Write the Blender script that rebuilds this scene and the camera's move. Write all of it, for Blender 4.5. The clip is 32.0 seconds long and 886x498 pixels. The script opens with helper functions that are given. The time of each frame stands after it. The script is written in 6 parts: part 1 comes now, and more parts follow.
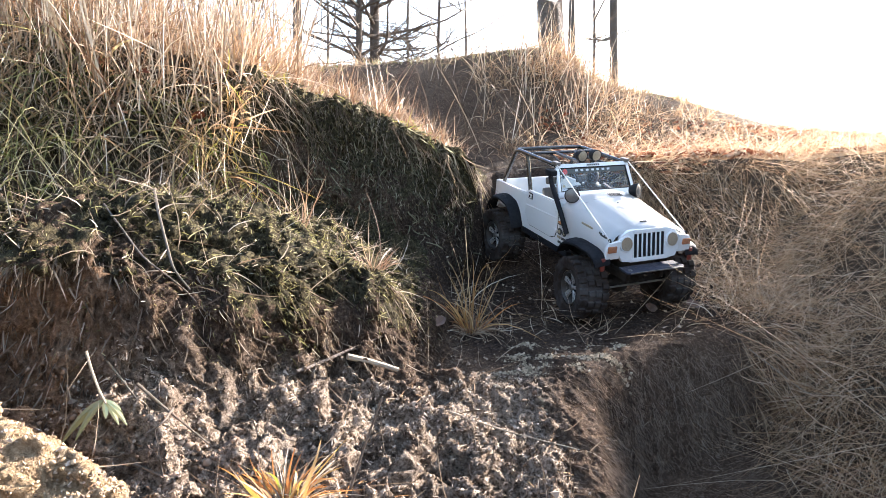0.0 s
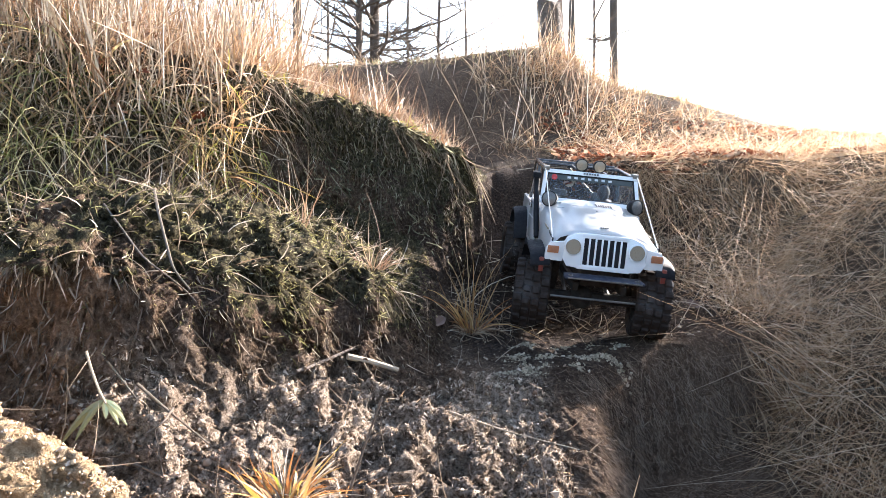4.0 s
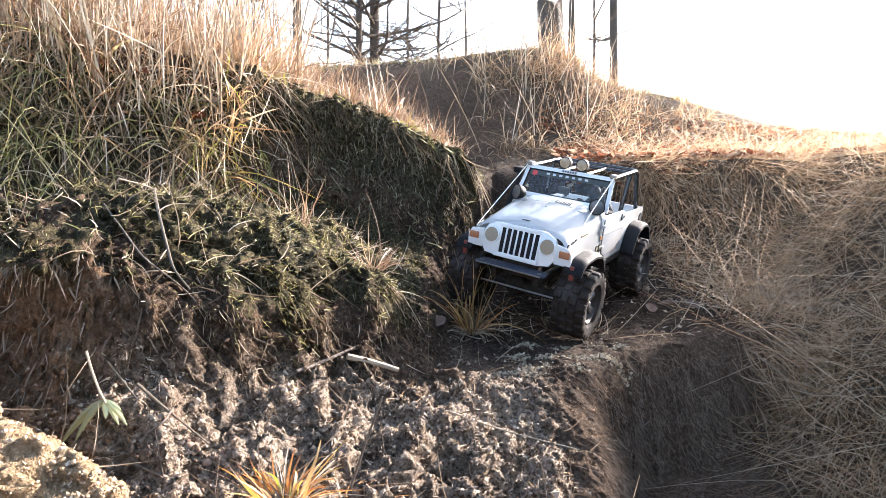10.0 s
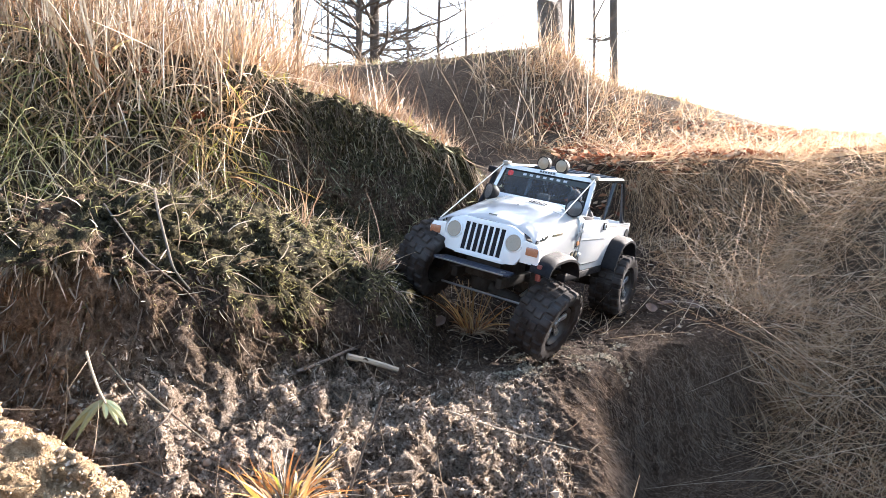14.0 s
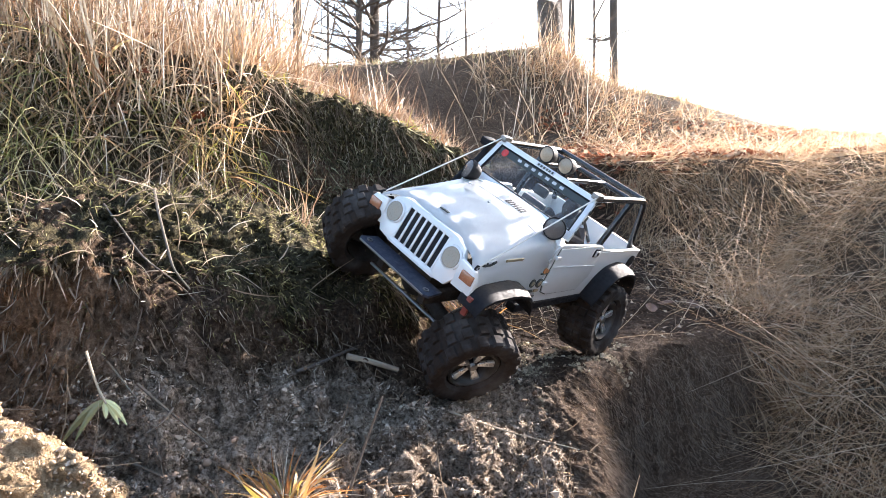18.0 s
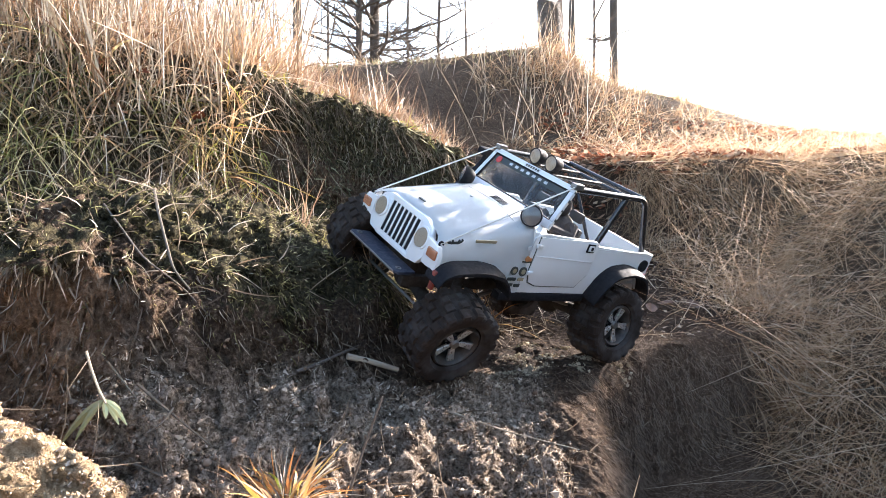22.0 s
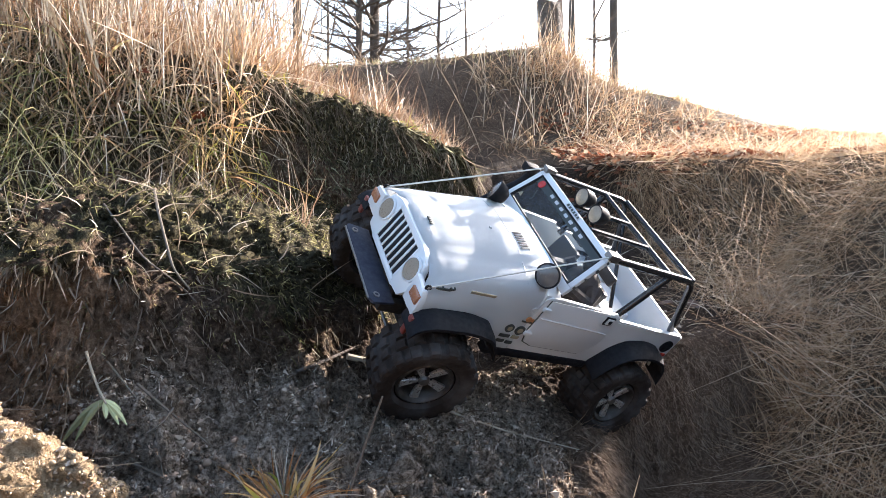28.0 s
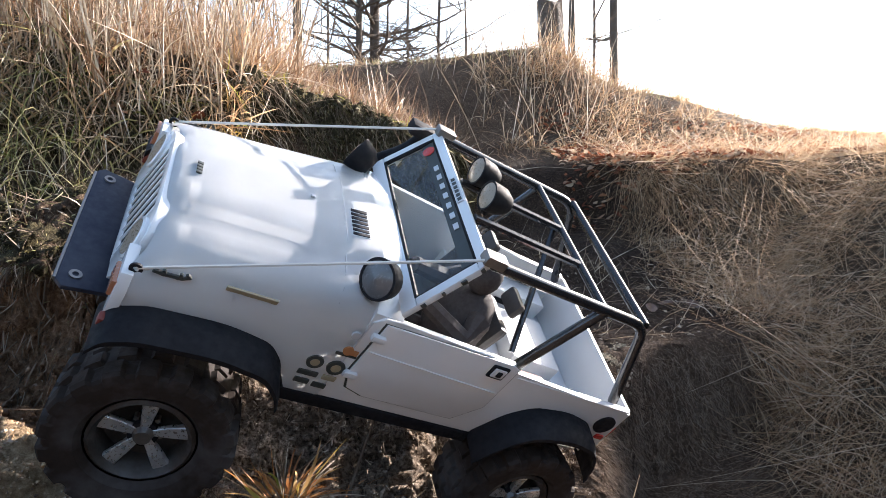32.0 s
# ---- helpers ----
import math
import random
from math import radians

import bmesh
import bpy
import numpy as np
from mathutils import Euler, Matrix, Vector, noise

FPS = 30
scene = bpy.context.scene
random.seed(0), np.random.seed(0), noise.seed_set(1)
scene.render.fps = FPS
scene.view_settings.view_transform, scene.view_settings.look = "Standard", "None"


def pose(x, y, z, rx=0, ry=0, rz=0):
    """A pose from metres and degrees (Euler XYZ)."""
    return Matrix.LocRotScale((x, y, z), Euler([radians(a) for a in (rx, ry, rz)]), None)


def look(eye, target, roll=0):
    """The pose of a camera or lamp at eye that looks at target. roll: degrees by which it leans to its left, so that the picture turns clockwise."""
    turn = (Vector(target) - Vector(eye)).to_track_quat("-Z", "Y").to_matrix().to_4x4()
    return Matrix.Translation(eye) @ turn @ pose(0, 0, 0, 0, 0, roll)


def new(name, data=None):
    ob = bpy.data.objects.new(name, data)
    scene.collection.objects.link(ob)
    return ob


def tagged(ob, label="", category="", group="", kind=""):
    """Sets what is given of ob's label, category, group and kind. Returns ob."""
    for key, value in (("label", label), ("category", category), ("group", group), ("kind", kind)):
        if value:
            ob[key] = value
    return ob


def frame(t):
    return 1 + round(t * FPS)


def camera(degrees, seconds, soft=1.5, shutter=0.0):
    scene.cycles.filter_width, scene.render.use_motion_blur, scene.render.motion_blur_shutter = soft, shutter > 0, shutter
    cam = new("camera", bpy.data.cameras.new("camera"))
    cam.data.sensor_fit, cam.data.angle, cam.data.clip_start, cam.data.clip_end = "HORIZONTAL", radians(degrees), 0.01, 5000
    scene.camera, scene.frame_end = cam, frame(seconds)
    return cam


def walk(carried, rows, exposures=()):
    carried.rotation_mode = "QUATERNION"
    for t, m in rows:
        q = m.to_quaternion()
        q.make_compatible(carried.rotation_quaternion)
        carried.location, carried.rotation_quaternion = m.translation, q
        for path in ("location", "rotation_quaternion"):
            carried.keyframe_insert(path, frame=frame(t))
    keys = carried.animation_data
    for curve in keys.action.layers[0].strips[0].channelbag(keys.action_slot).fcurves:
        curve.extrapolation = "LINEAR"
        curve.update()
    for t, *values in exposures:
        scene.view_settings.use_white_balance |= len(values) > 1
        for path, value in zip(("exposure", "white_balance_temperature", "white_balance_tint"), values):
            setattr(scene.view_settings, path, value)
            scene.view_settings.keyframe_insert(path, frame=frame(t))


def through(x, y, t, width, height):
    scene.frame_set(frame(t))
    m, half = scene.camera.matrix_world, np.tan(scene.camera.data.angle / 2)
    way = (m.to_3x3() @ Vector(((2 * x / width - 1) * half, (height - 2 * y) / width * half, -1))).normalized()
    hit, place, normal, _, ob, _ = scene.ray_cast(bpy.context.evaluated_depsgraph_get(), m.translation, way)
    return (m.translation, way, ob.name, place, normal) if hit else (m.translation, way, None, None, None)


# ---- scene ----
# A small toy off-road car climbs along the side of a sandy gully; the camera stands on the ground.
cam = camera(70.07, 32.0, soft=0.8)
EYE = (0.0, 0.0, 0.35)
STAND = look(EYE, (0.0, 1.0, 0.35 - math.tan(radians(5))))
walk(cam, [(0.0, STAND), (32.0, STAND)],
     exposures=((0.0, 2.30), (14.0, 2.30), (17.0, 2.30), (21.0, 2.35), (22.5, 2.30), (25.0, 2.2), (28.0, 2.08), (30.0, 2.06), (31.0, 1.98), (32.0, 1.75)))

# ---- light: low sun from behind on the right, clear winter sky ----
SUN_AZ, SUN_EL = 48.5, 22.5     # degrees from +y towards +x, and above the horizon
world = bpy.data.worlds.new("world")
scene.world = world
world.use_nodes = True
sky = world.node_tree.nodes.new("ShaderNodeTexSky")
sky.sky_type, sky.sun_disc = "NISHITA", False
sky.sun_elevation, sky.sun_rotation = radians(SUN_EL), radians(SUN_AZ)
sky.air_density, sky.dust_density = 1.0, 2.0
back = world.node_tree.nodes["Background"]
back.inputs["Strength"].default_value = 0.15
world.node_tree.links.new(sky.outputs[0], back.inputs["Color"])
sun = new("sun", bpy.data.lights.new("sun", "SUN"))
sun.data.energy, sun.data.angle, sun.data.color = 5.0, radians(0.5), (1.0, 0.905, 0.865)
sun.matrix_world = look((0, 0, 5), (-math.sin(radians(SUN_AZ)) * math.cos(radians(SUN_EL)),
                                    -math.cos(radians(SUN_AZ)) * math.cos(radians(SUN_EL)),
                                    5 - math.sin(radians(SUN_EL))))


# ---- small tools ----
def lattice(ix, iy, seed):
    h = (ix.astype(np.int64) * 374761393 + iy.astype(np.int64) * 668265263 + seed * 1442695041) & 0xFFFFFFFF
    h = ((h ^ (h >> 13)) * 1274126177) & 0xFFFFFFFF
    return ((h ^ (h >> 16)) & 0xFFFF) / 65535.0


def vnoise(x, y, scale, seed=0):
    """Smooth noise from -1 to 1 on a lattice of the given cell size."""
    x, y = np.asarray(x, float) / scale + 1000.0, np.asarray(y, float) / scale + 1000.0
    ix, iy = np.floor(x), np.floor(y)
    fx, fy = x - ix, y - iy
    fx, fy = fx * fx * (3 - 2 * fx), fy * fy * (3 - 2 * fy)
    a = lattice(ix, iy, seed) * (1 - fx) + lattice(ix + 1, iy, seed) * fx
    b = lattice(ix, iy + 1, seed) * (1 - fx) + lattice(ix + 1, iy + 1, seed) * fx
    return (a * (1 - fy) + b * fy) * 2 - 1


def fbm(x, y, scale, seed=0, n=3):
    return sum(vnoise(x, y, scale / 2 ** k, seed + k) * 0.5 ** k for k in range(n))


def ease(a, b, v):
    t = np.clip((v - a) / (b - a), 0, 1)
    return t * t * (3 - 2 * t)


# ---- the ground: gully, ledge, left bank in two steps, mound behind, slope on the right ----
def bank_foot(x):
    return np.interp(x, (-0.6, -0.35, -0.25, -0.18, -0.04, 0.0, 0.03, 0.06, 0.09, 0.12, 0.2, 0.5, 0.9), (0.42, 0.39, 0.375, 0.375, 0.54, 0.63, 0.76, 0.93, 1.04, 1.24, 1.31, 1.36, 1.30))


def bank_width(x):
    return np.interp(x, (-0.6, -0.25, -0.18, -0.1, 0.0, 0.06), (0.14, 0.15, 0.19, 0.225, 0.18, 0.15))


def bank_step(x):
    return np.interp(x, (-0.7, -0.45, -0.33, -0.285, -0.255, -0.15, 0.0, 0.055, 0.075, 0.11, 0.2, 0.3, 0.42, 0.55, 0.9), (0.70, 0.74, 0.82, 0.855, 0.93, 0.96, 0.99, 1.035, 1.21, 1.28, 1.31, 1.27, 1.19, 1.17, 1.20))


def ledge_edge(x):
    return np.interp(x, (-0.3, -0.1, 0.0, 0.06, 0.146, 0.22, 0.43, 0.7), (0.40, 0.47, 0.60, 0.68, 0.74, 0.80, 0.90, 0.92))


def sand_slope(x, y):
    """The sunny sand slope beside the camera, which falls to the right."""
    return np.minimum(0.33, 0.220 - 0.6 * (x + 0.224) + 0.3 * (y - 0.36)) - 1.5 * np.maximum(0, y - 0.345)


def ground_smooth(x, y):
    x, y = np.asarray(x, float), np.asarray(y, float)
    calm = 1 - 0.8 * ease(1.25, 1.45, y)
    xs, ys = x + 0.016 * calm * fbm(x, y, 0.16, 5), y + 0.016 * calm * fbm(x, y, 0.13, 9)
    ledge = np.interp(ys, (0.7, 0.8, 0.92, 0.98, 1.06, 1.10, 1.15, 1.2, 1.4), (0.154, 0.156, 0.169, 0.180, 0.195, 0.215, 0.239, 0.252, 0.30))
    floor = np.interp(xs, (-0.5, -0.3, -0.2, -0.1, 0.0, 0.07, 0.12, 0.15, 0.20, 0.27, 0.5), (0.20, 0.195, 0.188, 0.172, 0.128, 0.112, 0.104, 0.092, -0.01, -0.09, -0.12))
    edge = ledge_edge(xs)
    z = ledge + (floor - ledge) * ease(0.015, 0.15, edge - ys)
    z = np.where(xs < -0.06, np.maximum(z, sand_slope(xs, ys)), z)
    # left bank: a crumbly slope to a mossy shelf, then a steep mossy face up to the grass
    foot, step = bank_foot(xs), bank_step(xs)
    left = 1 - ease(0.09, 0.14, xs)
    shelf = np.interp(xs, (-0.6, -0.3, -0.2, -0.1, -0.06, -0.03, 0.0, 0.03, 0.09), (0.345, 0.33, 0.315, 0.275, 0.258, 0.238, 0.205, 0.182, 0.175))
    climb = np.interp((ys - foot) / bank_width(xs), (0.0, 0.15, 0.42, 0.54, 0.66, 0.78, 1.1), (0.0, 0.07, 0.32, 0.44, 0.82, 0.95, 1.0))
    z = z + np.maximum(0, shelf - z) * climb * left
    crest = np.interp(xs, (-0.9, -0.6, -0.33, -0.08, 0.075, 0.12, 0.3, 0.6, 1.0), (0.62, 0.60, 0.545, 0.465, 0.385, 0.40, 0.415, 0.42, 0.42))
    z = z + np.maximum(0, crest - z) * ease(0.0, 0.13 + 0.10 * ease(-0.25, -0.36, xs), ys - step)
    # mound behind
    top = np.interp(xs, (-1.5, -0.5, -0.21, 0.0, 0.2, 0.35, 0.42, 0.50, 0.60, 0.74, 0.90, 1.07, 1.41, 2.0), (0.76, 0.77, 0.785, 0.80, 0.828, 0.838, 0.80, 0.735, 0.700, 0.680, 0.635, 0.58, 0.545, 0.50))
    z = z + 0.22 * np.clip(ys - 1.42, 0, 0.3) * ease(-0.4, -0.1, xs)
    z = z + np.maximum(0, top - z) * ease(0.0, 1.0, (ys - 1.66) / 0.52)
    # slope on the right
    foot_r = np.interp(ys, (0.3, 0.55, 0.8, 1.05, 1.3), (0.34, 0.39, 0.43, 0.46, 0.50))
    rise = np.maximum(0, xs - foot_r)
    z = np.maximum(z, np.minimum(-0.06 + 0.25 * np.maximum(0, ys - 0.45) + 0.90 * rise, 0.41 + 0.05 * rise))
    # the plain round about
    far = np.maximum(ease(1.9, 3.4, np.hypot(x, y - 1.2)), np.maximum(ease(0.22, -0.2, y) * ease(0.35, 0.75, np.hypot(x, y)), ease(-1.1, -2.0, x) * ease(1.5, 1.0, y)))
    z = z * (1 - far) + 0.50 * far
    near = ease(0.26, 0.12, y) * ease(0.9, 0.5, np.abs(x)) * (1 - far)
    return z * (1 - near) + 0.17 * near + 0.02 * far * fbm(x, y, 1.7, 131, 3)


def in_view(x, y):
    """Where the ground is modelled finely."""
    return ease(0.12, 0.27, y) * ease(1.1, 0.85, np.abs(x)) * ease(1.9, 1.4, y)


def shelf_lumps(x, y):
    f1, f2 = (y - bank_foot(x)) / bank_width(x), (y - bank_step(x)) / 0.14
    return fbm(x, y, 0.10, 87, 3) * ease(0.5, 0.8, f1) * ease(0.5, -0.1, f2) * ease(-0.05, -0.12, x)


def ground_height(x, y):
    """The ground with its lumps and clods."""
    z = ground_smooth(x, y)
    close = in_view(x, y)
    heap = np.clip(sand_share(x, y), 0, 1)
    lumps = (1 - 0.85 * heap) * 0.012 * fbm(x, y, 0.07, 21, 3) + (1 - 0.8 * heap) * 0.011 * np.abs(fbm(x * 1.2, y, 0.030, 31, 3)) - 0.004
    crumbs = 0.0045 * np.abs(vnoise(x, y, 0.011, 41)) + 0.003 * vnoise(x, y, 0.007, 43)
    worn = 0.25 + 0.75 * ease(0.72, 0.60, y) + 0.5 * ease(0.0, -0.1, x)   # trodden smoother along the ledge
    # loose broken ground below the bank, and a lumpy shelf above it
    f1, f2 = (y - bank_foot(x)) / bank_width(x), (y - bank_step(x)) / 0.14
    calm = 1 - 0.9 * heap
    loose = calm * ease(0.17, 0.08, x) * ease(0.75, 0.35, f1) * ease(0.04, -0.03, y - ledge_edge(x) - 0.15 * ease(0.0, -0.1, x))
    lumps = lumps + loose * (0.012 * (1 - 2 * np.abs(fbm(x, y, 0.055, 83, 3))) - 0.008 + 0.008 * (np.abs(vnoise(x, y, 0.013, 85)) - 0.3))
    lumps = lumps + 0.020 * shelf_lumps(x, y) - 0.014 * shelf_hollow(x, y) + 0.004 * moss_cushion(x, y)
    return z + close * (lumps + crumbs) * np.minimum(worn, 1.0)


def ground_base(x, y):
    """Where the ground lies: banks lean out over the foot of their faces."""
    x, y = np.asarray(x, float), np.asarray(y, float)
    f1 = (y - bank_foot(x)) / bank_width(x)
    f2 = (y - bank_step(x)) / 0.14
    left = 1 - ease(0.07, 0.12, x)
    out = left * ease(-0.03, -0.09, x) * 0.045 * ease(0.5, 0.75, f1) * ease(1.9, 1.0, f1) * (0.7 + 0.6 * vnoise(x, y, 0.05, 61))
    face = left * (0.3 + 0.7 * ease(-0.03, -0.09, x)) * ease(0.1, 0.4, f1) * ease(2.3, 1.2, f2)
    out = out + face * (0.012 * fbm(x, y, 0.05, 63, 3) + 0.009 * np.abs(vnoise(x, y, 0.018, 65)))
    out = out + left * 0.065 * ease(0.45, 0.85, f2) * ease(2.4, 1.0, f2) * (0.85 + 0.2 * vnoise(x, y, 0.06, 67))
    shiver = 0.006 * fbm(x, y, 0.03, 71) * (1 - ease(1.3, 1.5, y))
    return np.stack([x + shiver, y - out + 0.006 * fbm(x, y, 0.028, 75), ground_height(x, y)], -1)


def ground_point(x, y):
    """The ground with its fine crumbly relief, which stands out square to the surface."""
    x, y = np.asarray(x, float), np.asarray(y, float)
    p = ground_base(x, y)
    e = 0.004
    nrm = np.cross(ground_base(x + e, y) - p, ground_base(x, y + e) - p)
    nrm /= np.maximum(1e-12, np.linalg.norm(nrm, axis=-1, keepdims=True))
    rough = ease(0.16, 0.07, x) * ease(1.45, 1.2, y) * ease(0.04, -0.02, y - ledge_edge(x) - 0.9 * ease(0.10, 0.0, x) * ease(0.9, 1.0, y) - 0.9 * ease(0.02, -0.05, x))
    rough = 0.15 + 0.85 * (1 - 0.45 * np.clip(sand_share(x, y), 0, 1)) * rough * (0.5 + 0.5 * ease(-0.4, 0.4, fbm(x, y, 0.09, 107, 2)))
    rough = rough * (1 + 0.2 * ease(0.1, 0.4, moss_share(x, y)))
    v = y + p[..., 2]
    fine = 0.006 * np.abs(fbm(x, v, 0.022, 101, 2)) - 0.009 * np.abs(vnoise(x, v, 0.009, 103)) - 0.006 * np.abs(vnoise(x + 0.4 * v, v - 0.4 * x, 0.0055, 105)) + 0.0030 * vnoise(x - 0.3 * v, v + 0.3 * x, 0.0036, 109) + 0.002
    return p + nrm * (fine * rough * in_view(x, y))[..., None]


def shelf_hollow(x, y):
    """Bare dark hollows where the turf has slumped from the shelf."""
    a = np.exp(-(((x + 0.232) / 0.055) ** 2 + ((y - 0.520) / 0.034) ** 2) ** 2)
    b = np.exp(-(((x + 0.325) / 0.040) ** 2 + ((y - 0.560) / 0.030) ** 2) ** 2)
    return np.clip(a + 0.8 * b, 0, 1)


def moss_cushion(x, y):
    """Thick yellow moss: on the sunny shoulder of the shelf and in patches round the hollows."""
    spots = ((-0.155, 0.705, 0.055, 0.065, 1.0), (-0.400, 0.780, 0.060, 0.030, 0.9), (-0.330, 0.740, 0.035, 0.030, 0.6), (-0.280, 0.478, 0.016, 0.012, 1.0), (-0.236, 0.480, 0.012, 0.008, 1.0), (-0.330, 0.490, 0.022, 0.010, 0.8), (-0.262, 0.466, 0.012, 0.010, 0.8), (-0.205, 0.655, 0.030, 0.035, 0.7))
    return sum(k * np.exp(-((x - a) / u) ** 2 - ((y - b) / v) ** 2) for a, b, u, v, k in spots)


def moss_share(x, y):
    """How mossy the ground is: the shelf and the upper faces of the left bank."""
    f1, f2 = (y - bank_foot(x)) / bank_width(x), (y - bank_step(x)) / 0.14
    left = 1 - ease(0.06, 0.11, x)
    here = (1 - ease(2.0, 3.0, np.hypot(x, y))) * ease(-1.6, -1.0, x + 0.3 * fbm(x, y, 0.5, 331, 2))
    return here * left * (0.72 * ease(0.0, -0.06, x) * ease(0.66, 0.82, f1 + 0.12 * fbm(x, y, 0.05, 97, 2)) * ease(0.35, 0.0, f2) * (0.6 + 0.4 * ease(-0.25, 0.25, shelf_lumps(x, y))) * (1 - 0.92 * shelf_hollow(x, y)) + 0.62 * ease(0.15, 0.75, f2) * ease(2.0, 1.2, f2)) + 0.45 * ease(2.05, 2.25, y) * ease(3.5, 2.4, y)


def straw_share(x, y):
    f2 = (y - bank_step(x)) / 0.14
    top = ease(0.95, 1.5, f2) * (1 - 0.85 * ease(1.45, 1.6, y) * ease(2.2, 2.05, y) * ease(0.45, 0.15, x) * ease(-0.9, -0.6, x))
    right = ease(0.40, 0.52, x - 0.1 * (y - 0.6))
    return np.maximum(np.maximum(top * 0.9, right * 0.9), ease(2.0, 3.5, np.hypot(x, y)))


def dry_share(x, y):
    """Loose soil that has dried pale: the broken ground below the bank, in patches."""
    f1 = (y - bank_foot(x)) / bank_width(x)
    here = ease(0.135, 0.075, x) * ease(0.58, 0.34, f1 - 0.15 * ease(-0.30, -0.15, x)) * ease(0.03, -0.04, y - ledge_edge(x) - 0.10 * ease(0.0, -0.1, x))
    return here * ease(-0.32, -0.22, x) * in_view(x, y) * (0.62 + 0.38 * ease(-0.3, 0.25, fbm(x, y, 0.06, 93, 3)))


def sand_share(x, y):
    """Pale loose sand: the heap by the camera."""
    return ease(-1.0, -0.6, x + 0.2 * fbm(x, y, 0.3, 333, 2)) * (1.1 * ease(0.150, 0.19, sand_slope(x, y)) * ease(0.385, 0.350, y) * ease(-0.09, -0.13, x) * ease(0.05, 0.2, y) )


def damp_shade_share(x, y):
    """Dark soil: damp on the trodden ledge and rim; on the bank face, painted shade."""
    f1, f2 = (y - bank_foot(x)) / bank_width(x), (y - bank_step(x)) / 0.14
    ledge = ease(0.05, 0.13, x + 0.5 * (y - 0.66)) * ease(-0.03, 0.03, y - ledge_edge(x)) * ease(1.75, 1.45, y) * ease(0.62, 0.45, x)
    # shade below the overhanging lip, put into the soil colour
    face = ease(0.12, 0.05, x) * ease(0.40, 0.52, f1) * ease(0.30, 0.0, f2)
    rim = 0.8 * ease(0.045, 0.11, x) * ease(0.30, 0.20, x) * ease(-0.14, -0.05, y - ledge_edge(x))
    return np.maximum(np.maximum(ledge, rim * ease(0.9, 0.8, y)), 0.45 * face * ease(-0.36, -0.24, x)) * (0.75 + 0.25 * ease(-0.3, 0.3, fbm(x, y, 0.07, 95, 2)))


def red_share(x, y):
    """Bare reddish sand: the bank's foot beyond the clods, its colour lifted to stand in for haze."""
    f1 = (y - bank_foot(x)) / bank_width(x)
    return ease(-0.20, -0.28, x) * ease(-0.2, 0.1, f1) * ease(0.75, 0.55, f1) * in_view(x, y)


def spread(lo, hi, step, reach, grow=1.22):
    mid = list(np.arange(lo, hi, step))
    a, b, d = [lo], [hi], step
    while b[-1] < reach:
        d *= grow
        a.append(a[-1] - d)
        b.append(b[-1] + d)
    return np.array(a[:0:-1] + mid + b)


def smooth_mesh(name, verts, faces):
    me = bpy.data.meshes.new(name)
    me.from_pydata(verts, [], faces)
    me.polygons.foreach_set("use_smooth", [True] * len(me.polygons))
    return me


def build_ground():
    xs, ys = spread(-0.72, 0.80, 0.0036, 300.0), spread(0.27, 1.30, 0.0036, 300.0)
    xs = np.concatenate([xs[xs < -0.45], np.arange(-0.45, 0.22, 0.0017), xs[xs > 0.221]])   # finer where it lies close
    ys = np.concatenate([ys[ys < 0.27], np.arange(0.27, 0.70, 0.0016), np.arange(0.70, 1.26, 0.0020), ys[ys > 1.261]])
    gx, gy = np.meshgrid(xs, ys)
    verts = ground_point(gx, gy).reshape(-1, 3)
    idx = np.arange(len(verts)).reshape(gx.shape)
    quads = np.stack([idx[:-1, :-1], idx[:-1, 1:], idx[1:, 1:], idx[1:, :-1]], -1).reshape(-1, 4)
    me = bpy.data.meshes.new("ground")
    me.vertices.add(len(verts))
    me.vertices.foreach_set("co", verts.ravel())
    me.loops.add(quads.size)
    me.loops.foreach_set("vertex_index", quads.ravel())
    me.polygons.add(len(quads))
    me.polygons.foreach_set("loop_start", np.arange(0, quads.size, 4))
    me.polygons.foreach_set("use_smooth", np.ones(len(quads), bool))
    me.update()
    me.validate()
    cover = me.color_attributes.new("cover", "FLOAT_COLOR", "POINT")
    shares = np.stack([moss_share(gx, gy).ravel(), straw_share(gx, gy).ravel(), sand_share(gx, gy).ravel(), dry_share(gx, gy).ravel()], -1)
    cover.data.foreach_set("color", shares.astype(np.float32).ravel())
    damp_shade = me.attributes.new("damp_shade", "FLOAT", "POINT")
    damp_shade.data.foreach_set("value", damp_shade_share(gx, gy).ravel().astype(np.float32))
    bare = me.attributes.new("red_soil", "FLOAT", "POINT")
    bare.data.foreach_set("value", red_share(gx, gy).ravel().astype(np.float32))
    ob = new("ground", me)
    return tagged(ob, "sandy eroded gully with mossy banks and dry clods", "ground", kind="structure")


ground = build_ground()


# ---- materials ----
def mat(name):
    m = bpy.data.materials.new(name)
    m.use_nodes = True
    nt = m.node_tree
    return m, nt, nt.nodes["Principled BSDF"]


def node(nt, kind, **inputs):
    n = nt.nodes.new(kind)
    for k, v in inputs.items():
        n.inputs[k.replace("_", " ")].default_value = v
    return n


def noise_node(nt, scale, detail=4.0, rough=0.6, coord="Object"):
    tc = nt.nodes.new("ShaderNodeTexCoord")
    n = node(nt, "ShaderNodeTexNoise", Scale=scale, Detail=detail, Roughness=rough)
    nt.links.new(tc.outputs[coord], n.inputs["Vector"])
    return n


